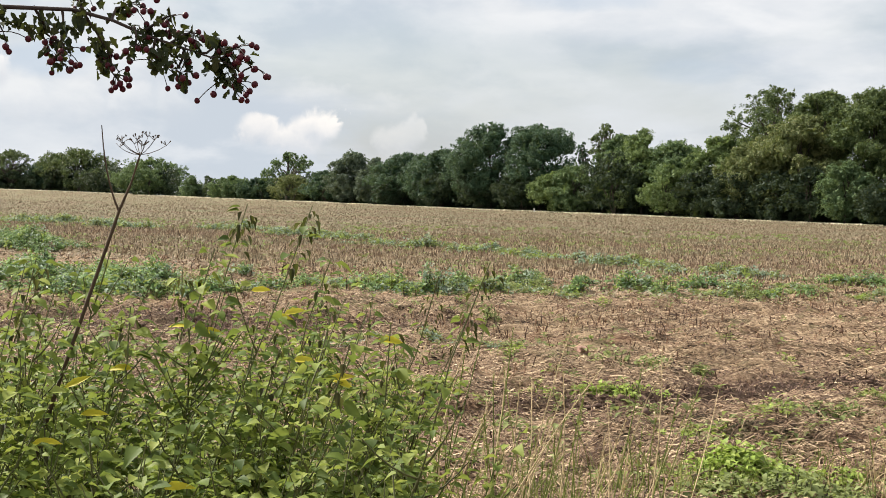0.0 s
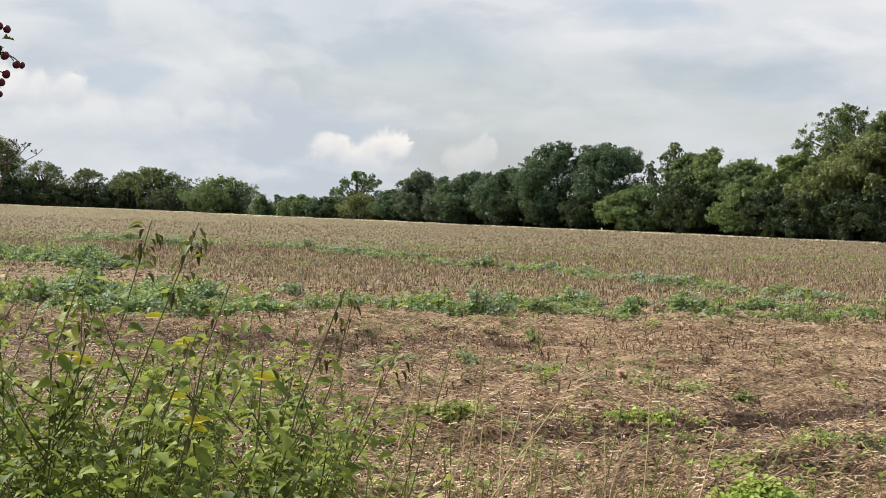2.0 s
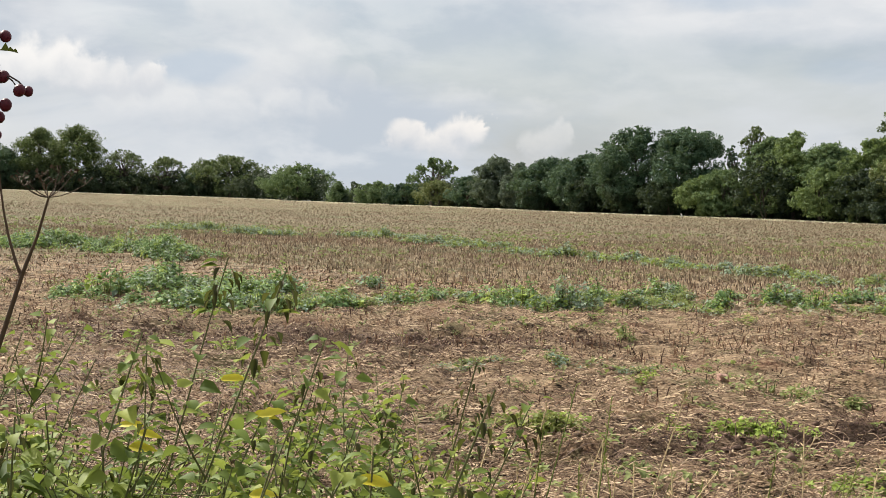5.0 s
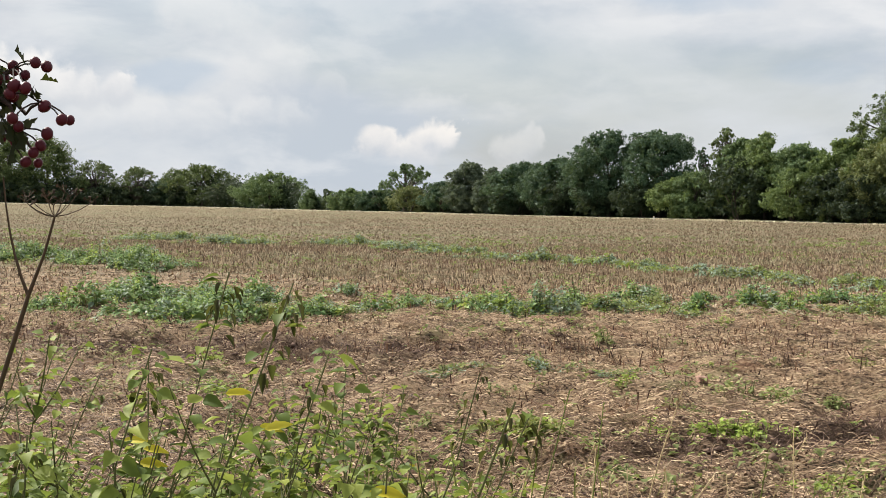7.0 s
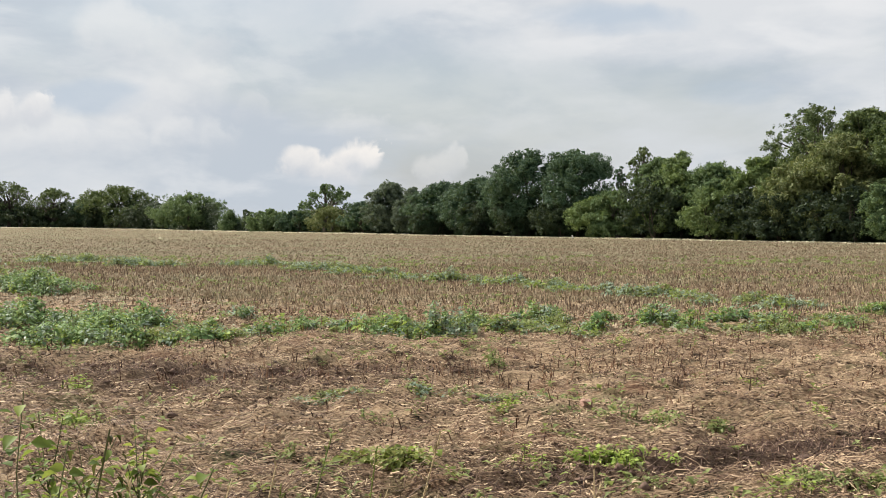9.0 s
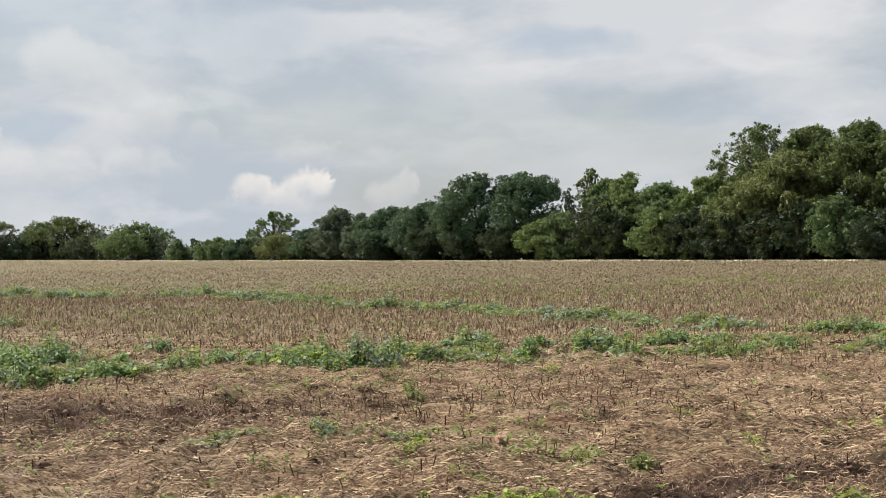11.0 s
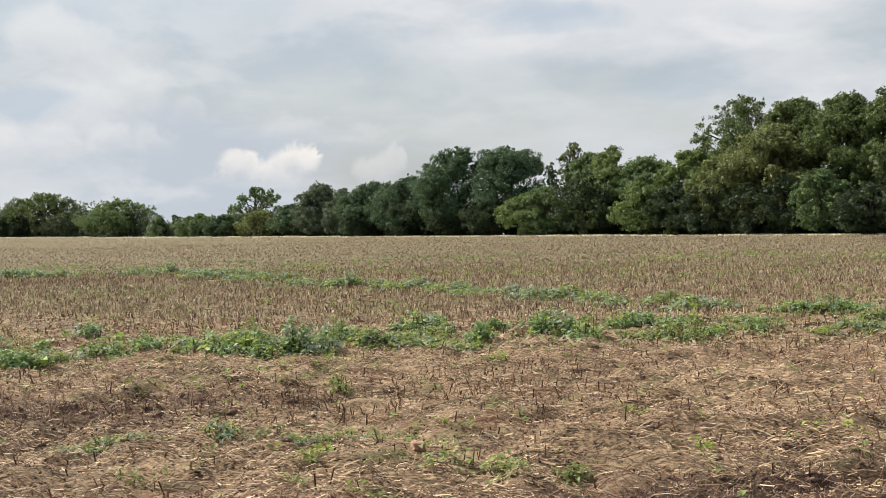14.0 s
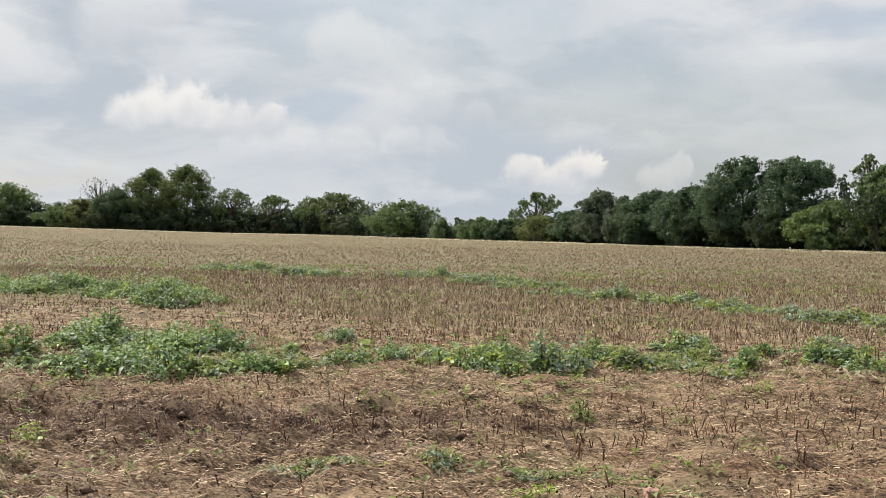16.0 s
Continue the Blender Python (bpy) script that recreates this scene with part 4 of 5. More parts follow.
def root_mat():
    """Fine dead roots and fibres that bristle from the churned strips."""
    rng = np.random.default_rng(18)
    n = 90000
    y = rng.uniform(11, 21, n)
    x = rng.uniform(-0.5, 0.3, n) * (y - 3.6)
    keep = rng.random(n) < 1.3 * damp_soil(x, y) - 0.12
    x, y = x[keep], y[keep]
    k = len(x)
    m = stem_material("dead_roots", [(0.0, (0.016, 0.010, 0.009)), (0.35, (0.100, 0.060, 0.050)), (0.75, (0.260, 0.168, 0.132)), (1.0, (0.480, 0.350, 0.255))], 0.85, 20.0)
    me = stalks(rng, x, y, rng.uniform(0.02, 0.10, k), rng.uniform(0.0016, 0.0036, k), 1.3, "root_mat", m, 3)
    tagged(new("root_mat", me), "fine dark roots and fibres matted on churned soil", "roots", kind="stuff")


build_stubble()
build_straw()
root_mat()
litter()
matted_stalks()
clods()


def blades(rng, base, direction, normal, length, width, droop, rows=5, fold=0.25, profile=None, wavy=0.0):
    """Leaves with a midrib: base places, growing direction, face normal; the tip droops."""
    n = len(base)
    direction = unit(direction)
    side = unit(np.cross(direction, normal))
    nrm = np.cross(side, direction)
    t = np.linspace(0, 1, rows)
    prof = np.interp(t, [0, 0.12, 0.35, 0.6, 0.85, 1.0], profile or [0.10, 0.62, 1.0, 0.86, 0.40, 0.02])
    L, W, D = (np.broadcast_to(np.asarray(a, float), (n,)).reshape(-1, 1) for a in (length, width, droop))
    vs = []
    for i, tt in enumerate(t):
        c = base + direction * L * tt + np.array([0, 0, -1.0]) * (D * L * tt * tt)
        w = W * prof[i] * 0.5 * (1 + wavy * (rng.random((n, 1)) - 0.5))
        vs += [c - side * w + nrm * w * fold * 2, c, c + side * w + nrm * w * fold * 2]
    v = np.stack(vs, 1).reshape(-1, 3)
    q = []
    for i in range(rows - 1):
        q += [[3 * i, 3 * i + 1, 3 * i + 4, 3 * i + 3], [3 * i + 1, 3 * i + 2, 3 * i + 5, 3 * i + 4]]
    f = (np.arange(n)[:, None, None] * 3 * rows + np.array(q)[None]).reshape(-1, 4)
    return v, f


def rape_patch(x, y, w, dep, h, seed, label="clump of blue green self-sown rapeseed plants on the soil", mat=None, density=1.0, name="rapeseed_clump", leaf=0.072, pale=0.3, open_=0.36):
    """A clump of young rapeseed plants: short stems under an uneven mound of crinkled, arching leaves."""
    rng = np.random.default_rng(seed)
    root = new(name)
    root.location = (x, y, float(ground_at(x, y)))
    tagged(root, label, "plant", "regrowth")
    n = max(7, int(w * dep * 80 * density * (0.072 / leaf) ** 1.6))
    r, a = np.sqrt(rng.random(n)), rng.uniform(0, 6.28, n)
    wob = 0.65 + 0.7 * hash_noise(np.cos(a) * 1.6 + seed, np.sin(a) * 1.6, 1.0, seed % 50)
    qx, qy = r * np.cos(a) * w / 2 * wob, r * np.sin(a) * dep / 2 * wob
    gaps = hash_noise(qx + seed * 1.7, qy * 0.8, 2.3, 63)
    keep = rng.random(n) < np.clip((gaps - open_) * 6 + 0.2 * (1 - r), 0.05, 1)
    keep[:4] = True
    qx, qy, r = qx[keep], qy[keep], r[keep]
    lump = hash_noise(qx * 1.0 + seed * 3.1, qy * 0.8, 2.6, 64)
    grow = rng.uniform(0.80, 1.15, len(qx)) * (0.25 + 0.60 * (1 - r**2)) * (0.25 + 1.15 * lump)
    k = 12
    big = np.repeat(grow, k)
    n = len(big)
    u = rng.random(n) ** 0.6
    a = rng.uniform(0, 6.28, n)
    rise = 0.08 + 0.88 * u
    L = leaf * 1.4 * (0.72 + 0.40 * big) * (1.2 - 0.6 * u) * rng.uniform(0.6, 1.2, n)
    stray = 0.030 * rng.normal(size=(2, n))
    px, py = np.repeat(qx, k) + stray[0], np.repeat(qy, k) + stray[1]
    pz = ground_at(x + px, y + py) - root.location.z
    base = np.stack([px, py, pz + h * big * rise * rng.uniform(0.85, 1.08, n)], -1)
    d = np.stack([np.cos(a), np.sin(a), 0.05 + 0.55 * u + rng.normal(size=n) * 0.25], -1)
    face = np.stack([-np.cos(a) * 0.5, -np.sin(a) * 0.5, np.full(n, 1.0)], -1) + rng.normal(size=(n, 3)) * 0.40
    v, f = blades(rng, base, d, face, L, L * rng.uniform(0.55, 0.9, n), rng.uniform(0.3, 0.9, n), 3, 0.15, [0.10, 0.30, 0.70, 1.0, 0.72, 0.1], 0.9)
    tint = np.repeat(rng.random(len(qx)), k * 4)
    grey, lime = tint < pale, tint > (0.88 if pale else 2.0)
    tb = Tubes(4)
    for i in range(0, n, k):
        o = np.array([px[i] * 0.95, py[i] * 0.95, pz[i] - 0.01])
        tb.add(np.stack([o, (o + base[i]) / 2 + rng.normal(size=3) * 0.008, base[i]]), [0.005, 0.0045, 0.003])
    tagged(part("undergrowth", tb.mesh("undergrowth", M_STEM), root), kind="stuff")
    for name_, pick, m in (("foliage", ~(grey | lime), mat or M_RAPE), ("grey_foliage", grey, M_FROST), ("young_foliage", lime, M_SPROUT)):
        if pick.any():
            g = f[pick]
            used, back = np.unique(g, return_inverse=True)
            tagged(part(name_, mesh_arrays(name_, v[used], back.reshape(g.shape), m), root, {"grey_foliage": "frosted grey leaves", "young_foliage": "yellow green young leaves"}.get(name_, "")), kind="stuff")
    return root


GREY = "clump of frosted grey green rapeseed plants on the soil"
GREEN = "clump of blue green self-sown rapeseed plants on the soil"
for i, (px_, py_, pw, pd, ph_) in enumerate((
    (-6.43, 21.03, 1.29, 0.64, 0.29),
    (-6.44, 22.69, 0.86, 0.51, 0.40),
    (-7.96, 23.70, 1.33, 0.93, 0.28),
    (-5.12, 21.18, 0.66, 0.33, 0.17),
    (-7.28, 20.62, 0.65, 0.39, 0.24),
    (-6.52, 22.53, 1.12, 0.78, 0.42),
    (-8.45, 23.97, 0.86, 0.52, 0.29),
    (-8.42, 21.72, 0.77, 0.46, 0.28),
    (-11.58, 31.45, 1.32, 0.92, 0.42),
    (-16.13, 34.68, 2.01, 1.61, 0.40),
    (-13.42, 33.69, 1.75, 1.40, 0.40),
    (-17.71, 34.37, 1.42, 1.14, 0.41),
    (-5.06, 21.12, 0.34, 0.30, 0.19),
    (-5.51, 22.90, 0.20, 0.30, 0.15),
)):
    rape_patch(px_, py_, pw * 1.45, pd * 2.0, min(ph_, 0.34) * 1.6, 200 + i, GREEN, density=0.95, leaf=0.075, pale=0.22, open_=0.26)
for i, (px_, py_, pw, pd, ph_) in enumerate((
    (-5.66, 24.77, 0.55, 0.33, 0.20),
    (-4.44, 22.61, 0.60, 0.36, 0.20),
    (-3.68, 22.80, 0.40, 0.30, 0.14),
    (-3.23, 22.38, 0.56, 0.34, 0.42),
    (-2.75, 22.18, 0.54, 0.32, 0.41),
    (-2.40, 22.34, 0.52, 0.31, 0.42),
    (-2.18, 23.53, 0.45, 0.30, 0.27),
    (-1.71, 23.30, 0.41, 0.30, 0.19),
    (-1.34, 23.16, 0.47, 0.30, 0.10),
    (-1.42, 25.15, 0.55, 0.33, 0.20),
    (-0.61, 23.47, 0.22, 0.30, 0.18),
    (-0.42, 24.82, 0.26, 0.30, 0.12),
    (-0.00, 24.34, 0.32, 0.30, 0.21),
    (0.28, 24.42, 0.39, 0.30, 0.26),
    (0.58, 23.77, 0.29, 0.30, 0.30),
    (1.44, 25.01, 0.77, 0.46, 0.22),
    (1.58, 23.97, 0.30, 0.30, 0.10),
    (2.34, 24.27, 0.59, 0.36, 0.20),
    (3.55, 26.92, 0.67, 0.40, 0.20),
    (4.14, 26.77, 0.77, 0.46, 0.21),
    (4.55, 25.39, 0.74, 0.44, 0.19),
)):
    grey = i in (0, 2, 4, 5, 7, 8, 13, 16)
    rape_patch(px_, py_, pw * 1.5, max(pd * 1.8, 0.7), min(ph_, 0.32) * 1.35, 240 + i, GREY if grey else GREEN, None, 1.0, pale=0.45 if grey else 0.18, leaf=0.064, open_=0.26)
CREEP = "low creeping grey green weeds on bare soil"
low = np.random.default_rng(91)
for i in range(30):
    px_ = low.uniform(-5.2, 4.6)
    py_ = 23.2 + 0.18 * (px_ + 3.0) + low.normal() * 0.65
    rape_patch(px_, py_, low.uniform(0.5, 1.0), low.uniform(0.5, 0.9), low.uniform(0.14, 0.26), 900 + i, CREEP, M_WEED, 0.9, "creeping_weed", 0.048, 0.25, 0.38)
for i in range(10):
    px_, py_ = low.uniform(-9.0, -4.6), low.uniform(20.9, 24.6)
    rape_patch(px_, py_, low.uniform(0.5, 1.1), low.uniform(0.5, 0.9), low.uniform(0.14, 0.26), 940 + i, CREEP, M_WEED, 0.9, "creeping_weed", 0.048, 0.25, 0.38)
STRIP = "low strip of green regrowth among the stubble"
for i, (px_, py_, pw, pd, ph_) in enumerate((
    (-12.09, 46.31, 1.04, 0.47, 0.29),
    (-10.95, 46.47, 1.30, 0.59, 0.25),
    (-8.53, 42.51, 1.33, 0.60, 0.22),
    (-6.81, 40.47, 1.11, 0.50, 0.20),
    (-5.19, 38.16, 1.15, 0.52, 0.18),
    (-3.94, 36.66, 1.08, 0.49, 0.20),
    (-2.72, 35.04, 0.90, 0.41, 0.20),
    (-1.67, 33.67, 1.01, 0.46, 0.17),
    (-0.64, 32.71, 0.92, 0.42, 0.15),
    (0.34, 31.36, 0.97, 0.44, 0.14),
    (1.12, 30.27, 0.65, 0.30, 0.15),
    (1.78, 29.24, 0.79, 0.36, 0.17),
    (2.52, 28.11, 0.75, 0.34, 0.14),
    (-14.86, 45.38, 1.51, 0.68, 0.42),
    (-18.27, 48.99, 2.25, 1.01, 0.42),
)):
    rape_patch(px_, py_, pw * 2.0, pd * 2.6, max(min(ph_, 0.24), 0.18) * 1.45, 280 + i, STRIP, M_WEED, 1.0, pale=0.5, leaf=0.075, open_=0.30)
SEED = "patch of bright green seedlings on bare soil"
for i, (px_, py_, pw, pd, ph_) in enumerate((
    (-1.50, 19.32, 0.15, 0.30, 0.11),
    (0.38, 15.79, 0.17, 0.30, 0.10),
    (0.02, 15.54, 0.17, 0.30, 0.10),
    (-2.68, 16.75, 0.17, 0.30, 0.10),
    (-2.50, 16.74, 0.15, 0.30, 0.10),
    (-1.66, 16.94, 0.15, 0.30, 0.10),
    (-1.21, 16.94, 0.29, 0.30, 0.10),
    (-0.61, 15.06, 0.09, 0.30, 0.10),
    (0.89, 17.87, 0.14, 0.30, 0.10),
    (2.15, 17.01, 0.51, 0.30, 0.10),
    (-0.31, 15.75, 0.22, 0.30, 0.10),
    (-2.02, 15.37, 0.16, 0.30, 0.10),
    (-1.89, 16.84, 0.11, 0.30, 0.10),
    (1.18, 16.50, 0.09, 0.30, 0.10),
    (-1.61, 13.80, 0.53, 0.30, 0.10),
    (-1.99, 13.55, 0.15, 0.30, 0.10),
    (-0.86, 14.32, 0.13, 0.30, 0.10),
    (-0.38, 14.34, 0.34, 0.36, 0.16),
    (0.03, 12.78, 0.28, 0.30, 0.10),
    (0.31, 11.62, 0.75, 0.41, 0.12),
    (0.31, 11.09, 0.98, 0.54, 0.10),
    (1.39, 14.06, 0.15, 0.30, 0.18),
    (-1.44, 13.93, 0.15, 0.30, 0.10),
    (0.71, 13.58, 0.45, 0.30, 0.10),
    (-2.58, 16.55, 0.44, 0.30, 0.10),
    (-4.15, 15.25, 0.20, 0.30, 0.10),
    (-4.00, 15.38, 0.16, 0.30, 0.10),
    (-4.36, 15.12, 0.16, 0.30, 0.10),
)):
    if i in (3, 4, 5, 6, 12, 24):    # flat grey rosettes
        rape_patch(px_, py_, pw * 2.2, pd * 1.4, ph_ * 1.1, 300 + i, "flat patch of grey green rosettes on bare soil", M_WEED, 0.9, "seedling_patch", 0.034, 0.35, 0.36)
    elif i in (14, 17, 18, 19, 21):  # dense, broad leaved
        rape_patch(px_, py_, pw * 1.15, pd * 1.2, ph_ * (2.0 if i == 17 else 1.5), 300 + i, SEED, M_GRASS if i in (14, 21) else M_SPROUT, 3.2 if i == 17 else 2.0, "seedling_patch", 0.056, 0.0, 0.05 if i == 17 else 0.28)
    else:
        rape_patch(px_, py_, pw * 1.2, pd, ph_ * 1.8, 300 + i, SEED, M_SPROUT if i in (8, 9, 13, 16, 22, 25) else M_WEED, 1.3, "seedling_patch", 0.042, 0.0)
tufts = np.random.default_rng(88)
for i in range(20):
    ty = 12.0 + 10.5 * tufts.random() ** 1.2
    tx = tufts.uniform(-0.42, 0.27) * (ty - 4.0)
    rape_patch(tx, ty, tufts.uniform(0.10, 0.34), tufts.uniform(0.08, 0.26), tufts.uniform(0.10, 0.22), 340 + i, "small tuft of bright green seedlings between straw", M_SPROUT if tufts.random() < 0.4 else M_WEED, 1.3, "seedling_tuft", 0.042, 0.0)


def seedlings():
    """Small single seedlings sprinkled over the whole margin and among the stubble."""
    rng = np.random.default_rng(8)
    n = 7000
    y = 11 + 46 * rng.random(n) ** 1.1
    x = rng.uniform(-0.62, 0.34, n) * (y - 4.0)
    keep = rng.random(n) < 0.10 + 0.9 * np.clip((hash_noise(x, y, 0.5, 41) - 0.45) * 3, 0, 1) + 0.9 * weed_band(x, y)
    x, y = x[keep], y[keep]
    k = 6
    n = len(x)
    X, Y = np.repeat(x, k) + rng.normal(size=n * k) * 0.03, np.repeat(y, k) + rng.normal(size=n * k) * 0.03
    a = rng.uniform(0, 6.28, n * k)
    base = np.stack([X, Y, ground_at(X, Y) + rng.uniform(0, 0.05, n * k)], -1)
    out = np.stack([np.cos(a), np.sin(a), rng.uniform(0.3, 1.3, n * k)], -1)
    ln = rng.uniform(0.035, 0.10, n * k) * (1 + np.clip((Y - 25) / 25, 0, 1))
    v, f = blades(rng, base, out, np.stack([-np.cos(a), -np.sin(a), np.ones(n * k)], -1), ln, ln * 0.5, 0.4, 3)
    tagged(new("scattered_seedlings", mesh_arrays("scattered_seedlings", v, f, M_WEED)), "tiny green seedlings scattered over the field", "seedlings", kind="stuff")


seedlings()


def build_brick():
    """Half a brick lying in the straw."""
    rng = np.random.default_rng(3)
    bm = bmesh.new()
    bmesh.ops.create_cube(bm, size=1.0)
    bmesh.ops.scale(bm, vec=(0.088, 0.068, 0.048), verts=bm.verts)
    bmesh.ops.subdivide_edges(bm, edges=bm.edges, cuts=3, use_grid_fill=True)
    for vert in bm.verts:
        vert.co += Vector(rng.normal(size=3) * 0.0035)
        if vert.co.x > 0.04:
            vert.co.x -= 0.02 * rng.random() + 0.15 * max(vert.co.z, 0)
    bmesh.ops.bevel(bm, geom=[e for e in bm.edges if e.calc_face_angle(0) > 0.9], offset=0.006, segments=2, affect="EDGES")
    me = bpy.data.meshes.new("brick")
    bm.to_mesh(me)
    bm.free()
    me.materials.append(brick_material())
    ob = new("broken_brick", me)
    ob.matrix_world = pose(-0.535, 16.3, float(ground_at(-0.535, 16.3)) + 0.022, 6, 9, 24)
    tagged(ob, "broken half of a red brick lying in straw", "brick")


def build_marker():
    """A short white stake near the far hedge."""
    x, y = -3.67, 109.6
    root = new("marker_stake")
    root.location = (x, y, float(ground_z(x, y)))
    tagged(root, "short white marker stake leaning in the stubble", "stake")
    M_WHITE = white_material()
    tb = Tubes(6)
    tb.add([(0, 0, -0.05), (0.02, 0, 0.10), (-0.02, 0, 0.20)], [0.07, 0.06, 0.05])
    part("post", tb.mesh("post", M_WHITE), root)
    tc = Tubes(6)
    tc.add([(-0.02, 0, 0.19), (-0.03, 0, 0.25), (-0.03, 0, 0.27)], [0.055, 0.055, 0.01])
    part("cap", tc.mesh("cap", M_WHITE), root)


build_brick()
build_marker()


# ---- weeds on the near verge ----
def nettle(top, base, seed, leaves=26, size=0.055, wilt=0.5, yellow=(), bare=0.25, label="", bushy=0.5):
    """A stinging nettle: a thin stem with short side shoots, toothed leaves in crossed pairs, a drooping wilted tip."""
    rng = np.random.default_rng(seed)
    root = new("nettle")
    bx, by = base
    bz = float(ground_at(bx, by))
    root.location = (bx, by, bz)
    tagged(root, label or "tall green stinging nettle with drooping top leaves", "weed", "verge weeds")
    t = np.array(top) - np.array([bx, by, bz])
    p = bend((0, 0, -0.02), t, (rng.normal() * 0.03, rng.normal() * 0.03, 0), rng, 9, 0.010)
    tb, ts = Tubes(6), Tubes(4)
    tall = label == ""
    tb.add(p, np.linspace(0.0031, 0.0011, 9) * (1.0 if tall else 0.75))
    shoots = []
    groups = {"leaves": [], "wilted_leaves": []}

    def along(line, t0, t1, pairs, sz, wl):
        n = len(line)
        tt = np.linspace(t0, t1, pairs) + rng.normal(size=pairs) * 0.006
        for i in range(pairs):
            c = np.array([np.interp(tt[i] * (n - 1), np.arange(n), line[:, k]) for k in range(3)])
            ang0 = i * 1.57 + rng.normal() * 0.35
            for side in (0, math.pi):
                high = tall and 0.58 < tt[i] < 0.90
                if rng.random() < (0.22 if high else 0.06):
                    continue
                ang = ang0 + side + rng.normal() * 0.25
                tip = tt[i] > 0.93
                dying = rng.random() < (wl if tip else 0.12 * wl)
                ln = sz * rng.uniform(0.6, 1.2) * (1.0 - 0.35 * max(0, tt[i] - 0.5) / 0.5)
                up_ = rng.uniform(-0.25, 0.45) if not dying else rng.uniform(-1.8, -0.4)
                d = np.array([math.cos(ang), math.sin(ang), up_])
                nn = np.array([-math.cos(ang) * max(0.2, up_), -math.sin(ang) * max(0.2, up_), 1.0]) + rng.normal(size=3) * 0.35
                if dying:
                    nn = np.array([math.cos(ang), math.sin(ang), 0.6])
                stalk = rng.uniform(0.008, 0.02)
                groups["wilted_leaves" if dying else "leaves"].append((c + d * stalk, d, nn, ln * (0.50 if dying else 1.0), 0.6 if dying else rng.uniform(0.1, 0.6)))

    along(p, bare, 0.99, leaves // 2, size, wilt)
    if tall:
        along(p, 0.93, 1.0, 8 if wilt > 0.6 else 5, size, wilt)
    for _ in range(int(11 * bushy)):
        k = rng.uniform(0.34, 0.80 if tall else 0.90)
        c = np.array([np.interp(k * 8, np.arange(9), p[:, j]) for j in range(3)])
        a = rng.uniform(0, 6.28)
        e = c + np.array([math.cos(a) * 0.09, math.sin(a) * 0.09, rng.uniform(0.06, 0.16)]) * rng.uniform(0.7, 1.3)
        q = bend(c, e, (0, 0, -0.01), rng, 5)
        if tall or "leggy" in label:
            one = Tubes(4)
            one.add(q, np.linspace(0.0020, 0.0009, 5))
            shoots.append(one)
        else:
            ts.add(q, np.linspace(0.0020, 0.0009, 5))
        along(q, 0.3, 1.0, 5, size * 0.72, wilt * 0.2)
    stem = part("stem", tb.mesh("stem", M_STEM), root)
    for one in shoots:
        part("side_shoot", one.mesh("side_shoot", M_STEM), stem)
    if ts.v:
        tagged(part("undergrowth", ts.mesh("undergrowth", M_STEM), root), kind="stuff")
    for name, mat in (("leaves", M_NETTLE), ("wilted_leaves", M_WILT)):
        g = groups[name]
        if not g:
            continue
        b, d, nn, ln, dr = (np.array([r[k] for r in g]) for k in range(5))
        v, f = blades(rng, b, d, nn, ln, ln * (0.70 if name == "leaves" else 0.62), dr, 6 if label == "" else 4, 0.2 if name == "leaves" else 0.5, None, 0.4)
        if tall:
            per = 3 * 6
            quads = f[: 2 * 5]
            for i in range(len(b)):
                part("leaf" if name == "leaves" else "wilted_leaf", mesh_arrays("leaf", v[per * i: per * (i + 1)], quads, mat, True), root, "wilted brownish leaf" if name == "wilted_leaves" else "")
            continue
        tagged(part("foliage" if name == "leaves" else "wilted_foliage", mesh_arrays(name, v, f, mat, True), root, "wilted brownish leaves" if name == "wilted_leaves" else ""), kind="stuff")
    for gx, gy, gz, ang in yellow:
        tip = np.array([gx - bx, gy - by, gz - bz])
        c = np.array([np.interp(tip[2] - 0.015, p[:, 2], p[:, j]) for j in range(3)])
        start = c + (tip - c) * 0.7
        ts2 = Tubes(4)
        ts2.add(bend(c, start, (0, 0, 0.004), rng, 4), [0.0010, 0.0009, 0.0008, 0.0007])
        d = np.array([[math.cos(ang), 0.35 * math.sin(ang), 0.6 * math.sin(ang)]])
        v, f = blades(rng, (tip - d[0] * 0.022)[None], d, np.array([[rng.normal() * 0.3, -0.9, 0.8]]), rng.uniform(0.040, 0.056), 0.016, rng.uniform(0, 0.4), 8, 0.2, None, 0.3)
        leaf = part("yellow_leaf", mesh_arrays("yellow_leaf", v, f, M_YELLOW, True), root, "bright yellow dying leaf")
        part("leaf_stalk", ts2.mesh("leaf_stalk", M_STEM), leaf)
    return root


